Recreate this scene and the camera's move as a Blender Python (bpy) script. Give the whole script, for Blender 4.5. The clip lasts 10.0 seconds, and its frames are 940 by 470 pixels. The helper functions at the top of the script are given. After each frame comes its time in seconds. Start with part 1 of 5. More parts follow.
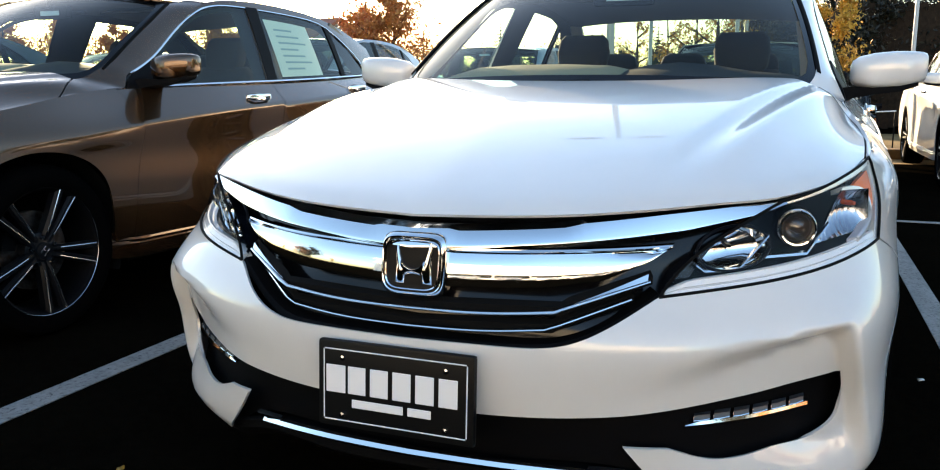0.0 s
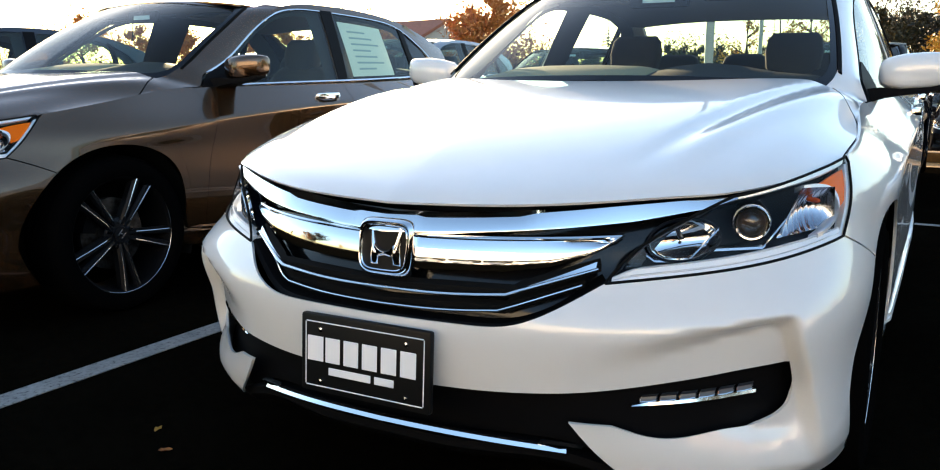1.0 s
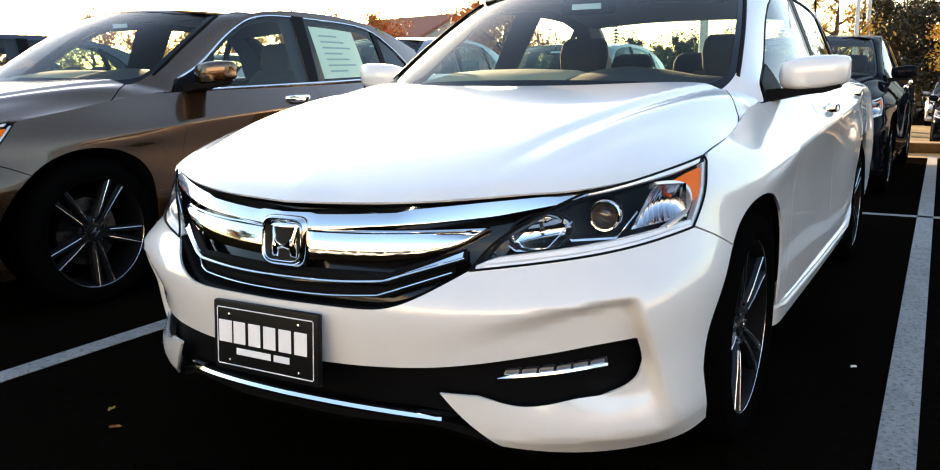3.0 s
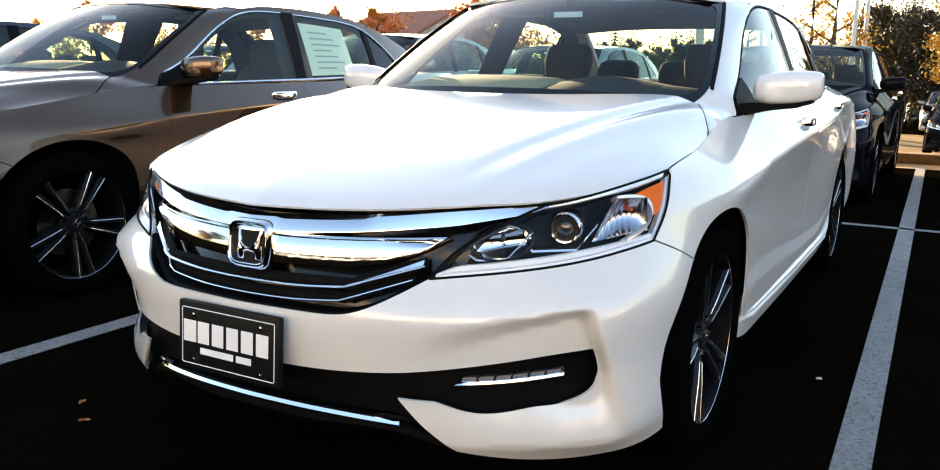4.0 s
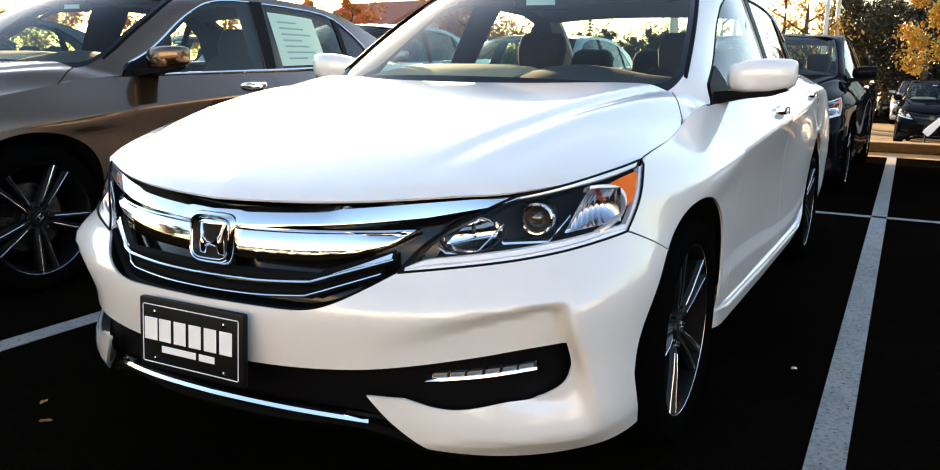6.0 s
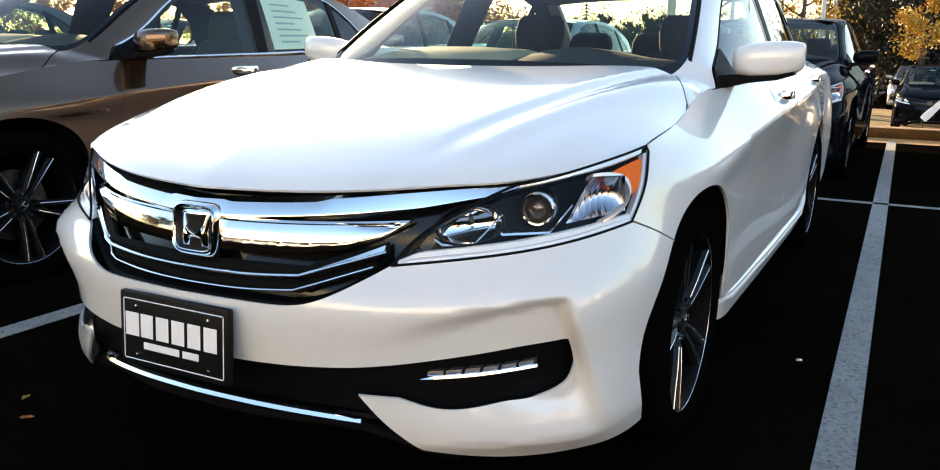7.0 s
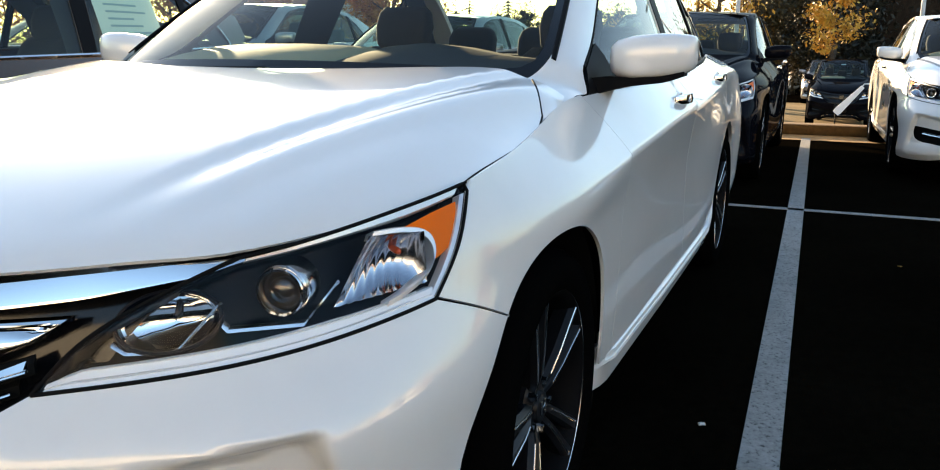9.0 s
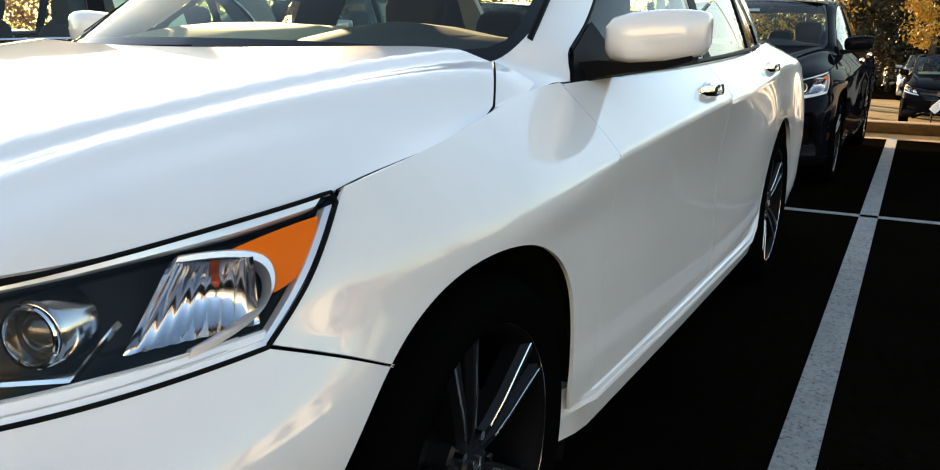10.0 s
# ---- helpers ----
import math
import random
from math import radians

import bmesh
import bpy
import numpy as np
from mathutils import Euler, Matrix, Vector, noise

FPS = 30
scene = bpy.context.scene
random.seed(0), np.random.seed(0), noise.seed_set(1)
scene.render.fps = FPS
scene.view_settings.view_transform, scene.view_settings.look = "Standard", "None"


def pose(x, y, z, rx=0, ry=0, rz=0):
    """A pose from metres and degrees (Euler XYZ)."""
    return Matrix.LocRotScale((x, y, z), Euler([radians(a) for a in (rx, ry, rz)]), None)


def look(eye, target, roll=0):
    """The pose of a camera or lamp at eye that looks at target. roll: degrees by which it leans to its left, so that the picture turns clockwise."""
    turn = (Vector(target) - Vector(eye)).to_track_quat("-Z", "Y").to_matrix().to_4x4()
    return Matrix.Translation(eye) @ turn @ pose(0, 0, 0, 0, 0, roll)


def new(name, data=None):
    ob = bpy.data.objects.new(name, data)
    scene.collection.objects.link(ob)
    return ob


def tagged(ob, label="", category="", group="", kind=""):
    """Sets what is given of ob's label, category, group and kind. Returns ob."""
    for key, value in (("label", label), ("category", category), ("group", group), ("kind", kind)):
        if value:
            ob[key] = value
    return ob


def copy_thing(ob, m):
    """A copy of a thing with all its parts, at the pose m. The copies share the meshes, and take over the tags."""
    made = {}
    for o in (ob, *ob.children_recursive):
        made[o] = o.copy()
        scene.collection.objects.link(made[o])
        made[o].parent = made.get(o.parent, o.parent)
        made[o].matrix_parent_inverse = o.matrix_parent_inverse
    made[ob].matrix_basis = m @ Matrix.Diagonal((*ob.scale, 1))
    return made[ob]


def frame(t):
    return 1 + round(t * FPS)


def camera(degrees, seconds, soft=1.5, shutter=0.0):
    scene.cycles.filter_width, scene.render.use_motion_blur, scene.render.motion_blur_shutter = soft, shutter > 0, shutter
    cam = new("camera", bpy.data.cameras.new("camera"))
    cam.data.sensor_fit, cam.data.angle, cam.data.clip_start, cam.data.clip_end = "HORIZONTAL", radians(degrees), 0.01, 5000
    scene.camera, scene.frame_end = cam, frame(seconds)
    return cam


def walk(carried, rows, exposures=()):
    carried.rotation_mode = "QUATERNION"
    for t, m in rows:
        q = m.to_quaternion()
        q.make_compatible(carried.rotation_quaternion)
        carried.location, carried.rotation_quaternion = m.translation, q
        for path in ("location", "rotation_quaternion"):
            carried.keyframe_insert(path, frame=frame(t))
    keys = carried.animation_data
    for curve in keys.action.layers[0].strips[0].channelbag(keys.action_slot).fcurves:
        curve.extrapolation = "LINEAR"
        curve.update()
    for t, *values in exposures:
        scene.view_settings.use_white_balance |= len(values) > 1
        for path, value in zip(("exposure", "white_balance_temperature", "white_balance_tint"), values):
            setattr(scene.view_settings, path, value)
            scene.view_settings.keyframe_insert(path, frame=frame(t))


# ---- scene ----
# The camera and its way round the car. The car's front axle stands over the origin, its nose points to -y.
cam = camera(57.65, 10.0, 1.1)
PATH = [
    (0, (0.678, -2.389, 1.011), (-0.045, -0.558, 0.659), -0.01),
    (0.5, (0.848, -2.382, 1.017), (-0.002, -0.611, 0.641), -0.44),
    (1, (0.985, -2.403, 1.010), (0.039, -0.676, 0.658), 0.19),
    (1.5, (1.098, -2.476, 1.016), (0.181, -0.736, 0.648), 0.00),
    (2, (1.208, -2.527, 1.025), (0.361, -0.761, 0.619), -0.44),
    (2.5, (1.292, -2.487, 1.040), (0.405, -0.736, 0.655), -1.11),
    (2.7, (1.313, -2.471, 1.041), (0.360, -0.750, 0.679), -1.45),
    (4, (1.423, -2.445, 1.084), (0.463, -0.731, 0.709), 1.08),
    (4.5, (1.420, -2.414, 1.080), (0.476, -0.689, 0.716), 1.11),
    (5, (1.424, -2.407, 1.078), (0.507, -0.668, 0.711), 0.89),
    (5.5, (1.418, -2.400, 1.079), (0.506, -0.661, 0.702), 1.00),
    (7, (1.367, -2.312, 1.069), (0.469, -0.577, 0.642), 0.94),
    (7.5, (1.248, -2.170, 1.074), (0.426, -0.397, 0.649), 1.15),
    (8, (1.200, -2.031, 1.074), (0.427, -0.236, 0.653), -0.68),
    (8.5, (1.277, -1.827, 1.075), (0.430, -0.071, 0.630), 0.03),
    (9, (1.352, -1.608, 1.070), (0.601, 0.195, 0.640), 0.50),
    (9.5, (1.381, -1.346, 1.048), (0.663, 0.462, 0.584), 1.67),
    (10, (1.457, -1.176, 1.041), (0.541, 0.545, 0.592), 0.87),
]
walk(cam, [(t, look(eye, target, roll)) for t, eye, target, roll in PATH], [(0, 2.04, 7250, 11), (1.5, 2.10, 7350, 12), (2.5, 2.34, 7800, 15), (5.5, 2.38, 7900, 15), (7.5, 2.22, 7600, 13), (8.5, 2.12, 7500, 13), (9.0, 1.93, 7550, 11), (9.5, 1.96, 8050, 11), (10, 2.10, 8550, 11)])

# ---- light: a low autumn sun behind the cars, a clear sky ----
SUN_AZ, SUN_EL = radians(-42), radians(9.5)
scene.view_settings.exposure = 1.5
world = bpy.data.worlds.new("sky")
scene.world = world
world.use_nodes = True
wn = world.node_tree.nodes
sky = wn.new("ShaderNodeTexSky")
sky.sky_type, sky.sun_disc = "NISHITA", False
sky.sun_elevation, sky.sun_rotation = SUN_EL, SUN_AZ
sky.air_density, sky.dust_density, sky.ozone_density = 1.0, 0.9, 2.3
world.node_tree.links.new(sky.outputs[0], wn["Background"].inputs[0])
wn["Background"].inputs[1].default_value = 0.15
sun = new("sun", bpy.data.lights.new("sun", "SUN"))
sun.data.energy, sun.data.angle, sun.data.color = 5.0, radians(0.6), (1.0, 0.78, 0.52)
sun.matrix_world = look((0, 0, 0), (-math.sin(SUN_AZ) * math.cos(SUN_EL), -math.cos(SUN_AZ) * math.cos(SUN_EL), -math.sin(SUN_EL)))
sun.location = (-20, 22, 12)

# ---- materials ----
def material(name, color=(0.5, 0.5, 0.5), rough=0.5, metal=0.0, coat=0.0, coat_rough=0.03, spec=0.5):
    m = bpy.data.materials.new(name)
    m.use_nodes = True
    b = m.node_tree.nodes["Principled BSDF"]
    b.inputs["Base Color"].default_value = (*color, 1)
    b.inputs["Roughness"].default_value = rough
    b.inputs["Metallic"].default_value = metal
    b.inputs["Coat Weight"].default_value = coat
    b.inputs["Coat Roughness"].default_value = coat_rough
    b.inputs["Specular IOR Level"].default_value = spec
    return m


def noise_of(m, scale, detail=4.0, rough=0.6):
    nt = m.node_tree
    c, n = nt.nodes.new("ShaderNodeTexCoord"), nt.nodes.new("ShaderNodeTexNoise")
    n.inputs["Scale"].default_value, n.inputs["Detail"].default_value, n.inputs["Roughness"].default_value = scale, detail, rough
    nt.links.new(c.outputs["Object"], n.inputs["Vector"])
    return n.outputs["Fac"]


def ramp(m, src, stops):
    r = m.node_tree.nodes.new("ShaderNodeValToRGB")
    while len(r.color_ramp.elements) < len(stops):
        r.color_ramp.elements.new(0.5)
    for e, (p, c) in zip(r.color_ramp.elements, stops):
        e.position, e.color = p, (*c, 1)
    m.node_tree.links.new(src, r.inputs[0])
    return r.outputs[0]


def mixed(m, a, b, fac=None, blend="MULTIPLY", f=1.0):
    x = m.node_tree.nodes.new("ShaderNodeMix")
    x.data_type, x.blend_type = "RGBA", blend
    x.inputs[0].default_value = f
    if fac is not None:
        m.node_tree.links.new(fac, x.inputs[0])
    for s, i in ((a, 6), (b, 7)):
        if isinstance(s, tuple):
            x.inputs[i].default_value = (*s, 1)
        else:
            m.node_tree.links.new(s, x.inputs[i])
    return x.outputs[2]


def base(m, src, key="Base Color"):
    m.node_tree.links.new(src, m.node_tree.nodes["Principled BSDF"].inputs[key])


def bump(m, src, strength, dist):
    b = m.node_tree.nodes.new("ShaderNodeBump")
    b.inputs["Strength"].default_value, b.inputs["Distance"].default_value = strength, dist
    m.node_tree.links.new(src, b.inputs["Height"])
    m.node_tree.links.new(b.outputs[0], m.node_tree.nodes["Principled BSDF"].inputs["Normal"])


def paint(name, color, metal=0.0, rough=0.38):
    """Car paint under a clear coat, with a faint film of dust."""
    m = material(name, color, rough, metal, 1.0, 0.02)
    n = noise_of(m, 3.0, 6.0)
    base(m, mixed(m, color, ramp(m, n, [(0.3, (0.93, 0.93, 0.93)), (0.7, (1, 1, 1))])))
    base(m, ramp(m, noise_of(m, 9.0, 8.0, 0.7), [(0.35, (0.012,) * 3), (0.8, (0.05,) * 3)]), "Coat Roughness")
    return m


def glass(name, tint, gloss=(1, 1, 1), f0=0.04):
    """A thin pane: clear, with the mirror sheen of glass growing towards grazing angles."""
    m = bpy.data.materials.new(name)
    m.use_nodes = True
    nt = m.node_tree
    nt.nodes.remove(nt.nodes["Principled BSDF"])
    t, g, f, x = (nt.nodes.new("ShaderNode" + k) for k in ("BsdfTransparent", "BsdfGlossy", "LayerWeight", "MixShader"))
    t.inputs[0].default_value, g.inputs[0].default_value = (*tint, 1), (*gloss, 1)
    g.inputs["Roughness"].default_value = 0.01
    f.inputs[0].default_value = 0.5
    p, q = nt.nodes.new("ShaderNodeMath"), nt.nodes.new("ShaderNodeMath")
    p.operation, p.inputs[1].default_value = "POWER", 5.0
    q.operation, q.inputs[1].default_value, q.inputs[2].default_value = "MULTIPLY_ADD", 1 - f0, f0
    nt.links.new(f.outputs["Facing"], p.inputs[0])
    nt.links.new(p.outputs[0], q.inputs[0])
    nt.links.new(q.outputs[0], x.inputs[0])
    nt.links.new(t.outputs[0], x.inputs[1])
    nt.links.new(g.outputs[0], x.inputs[2])
    nt.links.new(x.outputs[0], nt.nodes["Material Output"].inputs[0])
    return m


WHITE = paint("pearl_white_paint", (0.75, 0.742, 0.725))
WHITE.node_tree.nodes["Principled BSDF"].inputs["Coat IOR"].default_value = 1.75
BRONZE = paint("dark_bronze_paint", (0.110, 0.053, 0.021), 0.87, 0.26)
BRONZE.node_tree.nodes["Principled BSDF"].inputs["Coat IOR"].default_value = 1.6
BLACK = paint("black_paint", (0.004, 0.004, 0.006), 0.0, 0.3)
BLACK.node_tree.nodes["Principled BSDF"].inputs["Coat IOR"].default_value = 1.30
BLACK.node_tree.nodes["Principled BSDF"].inputs["Coat Weight"].default_value = 0.20
BLACK.node_tree.nodes["Principled BSDF"].inputs["Specular IOR Level"].default_value = 0.0
NAVY = paint("dark_blue_paint", (0.012, 0.016, 0.030), 0.3, 0.3)
GREY = paint("silver_grey_paint", (0.30, 0.31, 0.33), 0.6, 0.3)
CHROME = material("chrome", (0.86, 0.87, 0.88), 0.05, 1.0)
SATIN = material("satin_chrome", (0.72, 0.73, 0.75), 0.16, 1.0)
GLOSS_BLACK = material("gloss_black_plastic", (0.005, 0.005, 0.006), 0.12, spec=0.35)
PLASTIC = material("grained_black_plastic", (0.003, 0.003, 0.0035), 0.6, spec=0.06)
bump(PLASTIC, noise_of(PLASTIC, 400), 0.3, 0.001)
DARK = material("dark_cavity", (0.004, 0.004, 0.004), 0.8, spec=0.1)
RUBBER = material("tyre_rubber", (0.0022, 0.0022, 0.0022), 0.95, spec=0.0)
bump(RUBBER, noise_of(RUBBER, 120), 0.4, 0.002)
ALLOY_DARK = material("dark_alloy_paint", (0.006, 0.006, 0.007), 0.35, 0.0, 0.0, spec=0.2)
ALLOY = material("machined_alloy", (0.80, 0.80, 0.81), 0.22, 1.0)
DISC = material("brake_steel", (0.32, 0.30, 0.28), 0.4, 1.0)
base(DISC, ramp(DISC, noise_of(DISC, 30), [(0.35, (0.06, 0.04, 0.03)), (0.6, (0.14, 0.13, 0.12))]))
WINDOW = glass("window_glass", (0.70, 0.86, 0.79))
WINDSHIELD = glass("windshield_glass", (0.76, 0.86, 0.82), (0.6, 0.6, 0.6))
REAR_GLASS = glass("rear_window_glass", (0.56, 0.70, 0.63))
TINTED = glass("tinted_glass", (0.45, 0.5, 0.5))
LENS = glass("clear_lens", (0.98, 0.98, 0.98), (0.30, 0.31, 0.33), f0=0.02)
LENS_BALL = glass("projector_lens", (0.75, 0.70, 0.62), f0=0.07)
PROJ = material("projector_bowl", (0.13, 0.10, 0.07), 0.3, 0.8)
REFLECTOR = material("lamp_reflector", (0.46, 0.48, 0.53), 0.16, 1.0)
AMBER = material("amber_plastic", (0.92, 0.16, 0.0), 0.35, spec=0.1)
BULB = material("amber_bulb_glass", (0.45, 0.06, 0.01), 0.15)
CELL = material("smoked_light_cell", (0.06, 0.06, 0.065), 0.25, spec=0.5)
SILVER = material("silver_lamp_paint", (0.80, 0.81, 0.83), 0.28, 0.55, 0.3)
FRIT = material("black_glass_border", (0.003, 0.003, 0.004), 0.08, spec=0.3)
TRIM_DARK = material("dark_cabin_trim", (0.030, 0.030, 0.034), 0.8, spec=0.2)
LABEL_BLUE = material("pale_blue_label", (0.45, 0.62, 0.72), 0.5)
RED = material("red_lamp_plastic", (0.35, 0.01, 0.01), 0.1, 0, 0.8)
LAMP_BEZEL = material("blue_black_bezel", (0.004, 0.006, 0.012), 0.4, 0.0, spec=0.12)
DRL = material("milky_light_bar", (0.93, 0.94, 0.95), 0.2, 0.0, 1.0)
CLOTH = material("dark_seat_cloth", (0.020, 0.020, 0.022), 0.9)
bump(CLOTH, noise_of(CLOTH, 300), 0.4, 0.002)
BEIGE = material("beige_dash_plastic", (0.34, 0.29, 0.20), 0.7, spec=0.2)
HEADLINER = material("grey_headliner", (0.13, 0.13, 0.14), 0.9)
PLATE_BLACK = material("plate_black", (0.005, 0.005, 0.005), 0.4, spec=0.15)
PLATE_WHITE = material("plate_white", (0.85, 0.85, 0.86), 0.5)
SAIL = material("satin_black_plastic", (0.003, 0.003, 0.004), 0.55, spec=0.08)
PRINT = material("grey_print", (0.34, 0.42, 0.47), 0.8)
STICKER = material("paper_sticker", (0.75, 0.75, 0.72), 0.7)

# ---- mesh tools ----
from mathutils.geometry import delaunay_2d_cdt


def mesh_object(name, verts, faces, mat, parent=None, label="", normals=None, smooth=True):
    me = bpy.data.meshes.new(name)
    me.from_pydata([tuple(map(float, v)) for v in verts], [], [tuple(f) for f in faces])
    me.materials.append(mat)
    me.polygons.foreach_set("use_smooth", [smooth] * len(me.polygons))
    me.update()
    if normals is not None:
        me.normals_split_custom_set_from_vertices([tuple(map(float, n)) for n in normals])
    ob = new(name, me)
    ob.parent = parent
    if label:
        ob["label"] = label
    return ob


def part(name, bm, mat, parent=None, label="", smooth=True, angle=35, bevel=0.0, seg=2):
    """One bmesh as one object; edges sharper than the angle stay sharp."""
    if bevel:
        es = [e for e in bm.edges if len(e.link_faces) == 2 and e.calc_face_angle(0) > radians(28)]
        bmesh.ops.bevel(bm, geom=es, offset=bevel, segments=seg, profile=0.6, affect="EDGES", clamp_overlap=True)
    bmesh.ops.recalc_face_normals(bm, faces=bm.faces)
    for f in bm.faces:
        f.smooth = smooth
    for e in bm.edges:
        if len(e.link_faces) == 2 and e.calc_face_angle(0) > radians(angle):
            e.smooth = False
    me = bpy.data.meshes.new(name)
    bm.to_mesh(me)
    bm.free()
    me.materials.append(mat)
    ob = new(name, me)
    ob.parent = parent
    if label:
        ob["label"] = label
    return ob


def box(bm, size, at, m=None):
    r = bmesh.ops.create_cube(bm, size=1)
    bmesh.ops.transform(bm, verts=r["verts"], matrix=(m or Matrix()) @ Matrix.Translation(at) @ Matrix.Diagonal((*size, 1)))
    return r["verts"]


def tube(bm, pts, r, n=10, r2=None, flat=1.0):
    """A round bar along the points; flat squeezes it upwards."""
    pts = [Vector(p) for p in pts]
    rings = []
    for i, p in enumerate(pts):
        d = (pts[min(i + 1, len(pts) - 1)] - pts[max(i - 1, 0)]).normalized()
        a = d.cross(Vector((0, 0, 1)))
        a = a.normalized() if a.length > 1e-4 else Vector((1, 0, 0))
        b = a.cross(d)
        q = r + (r2 - r) * i / (len(pts) - 1) if r2 is not None else r
        rings.append([bm.verts.new(p + q * (math.cos(k * 2 * math.pi / n) * a + flat * math.sin(k * 2 * math.pi / n) * b)) for k in range(n)])
    for A, B in zip(rings, rings[1:]):
        for k in range(n):
            bm.faces.new((A[k], A[(k + 1) % n], B[(k + 1) % n], B[k]))
    bm.faces.new(rings[0][::-1])
    bm.faces.new(rings[-1])


def lathe(bm, prof, n=48, axis="x", closed=False):
    """Turns a profile of (along, radius) round the axis."""
    rings = []
    for a, r in prof:
        ring = []
        for k in range(n):
            c, s = math.cos(2 * math.pi * k / n) * r, math.sin(2 * math.pi * k / n) * r
            ring.append(bm.verts.new((a, c, s) if axis == "x" else (c, a, s) if axis == "y" else (c, s, a)))
        rings.append(ring)
    for A, B in zip(rings, rings[1:] + (rings[:1] if closed else [])):
        for k in range(n):
            bm.faces.new((A[k], A[(k + 1) % n], B[(k + 1) % n], B[k]))
    return rings


def loft(bm, sections, closed=True, caps=True):
    rings = [[bm.verts.new(p) for p in s] for s in sections]
    n = len(rings[0])
    for A, B in zip(rings, rings[1:]):
        for k in range(n if closed else n - 1):
            bm.faces.new((A[k], A[(k + 1) % n], B[(k + 1) % n], B[k]))
    if closed and caps:
        bm.faces.new(rings[0][::-1])
        bm.faces.new(rings[-1])


def cubic(t, v):
    """Natural cubic spline through the values v at the knots t."""
    t, v = np.asarray(t, float), np.asarray(v, float)
    n, h = len(t), np.diff(t)
    A, r = np.eye(n), np.zeros((n,) + v.shape[1:])
    for i in range(1, n - 1):
        A[i, i - 1:i + 2] = h[i - 1], 2 * (h[i - 1] + h[i]), h[i]
        r[i] = 6 * ((v[i + 1] - v[i]) / h[i] - (v[i] - v[i - 1]) / h[i - 1])
    m = np.linalg.solve(A, r)

    def at(x):
        x = np.asarray(x, float)
        i = np.clip(np.searchsorted(t, x) - 1, 0, n - 2)
        e = (slice(None),) + (None,) * (v.ndim - 1)
        a, b, hh = (t[i + 1] - x)[e], (x - t[i])[e], h[i][e]
        return m[i] * a ** 3 / (6 * hh) + m[i + 1] * b ** 3 / (6 * hh) + (v[i] / hh - m[i] * hh / 6) * a + (v[i + 1] / hh - m[i + 1] * hh / 6) * b
    return at


def curve(pts, n=10, step=None):
    """A smooth line through points (any dimension), as an array of points."""
    p = np.asarray(pts, float)
    t = np.concatenate([[0], np.cumsum(np.linalg.norm(np.diff(p, axis=0), axis=1))])
    k = max(2, int(t[-1] / step)) if step else n * (len(p) - 1)
    return cubic(t, p)(np.linspace(0, t[-1], k + 1)) if len(p) > 2 else p[0] + np.linspace(0, 1, k + 1)[:, None] * (p[1] - p[0])


def joined(*runs):
    out = []
    for r in runs:
        for p in r:
            if not out or np.linalg.norm(np.asarray(out[-1]) - np.asarray(p)) > 1e-4:
                out.append(np.asarray(p, float))
    if np.linalg.norm(out[0] - out[-1]) < 1e-4:
        out.pop()
    return out


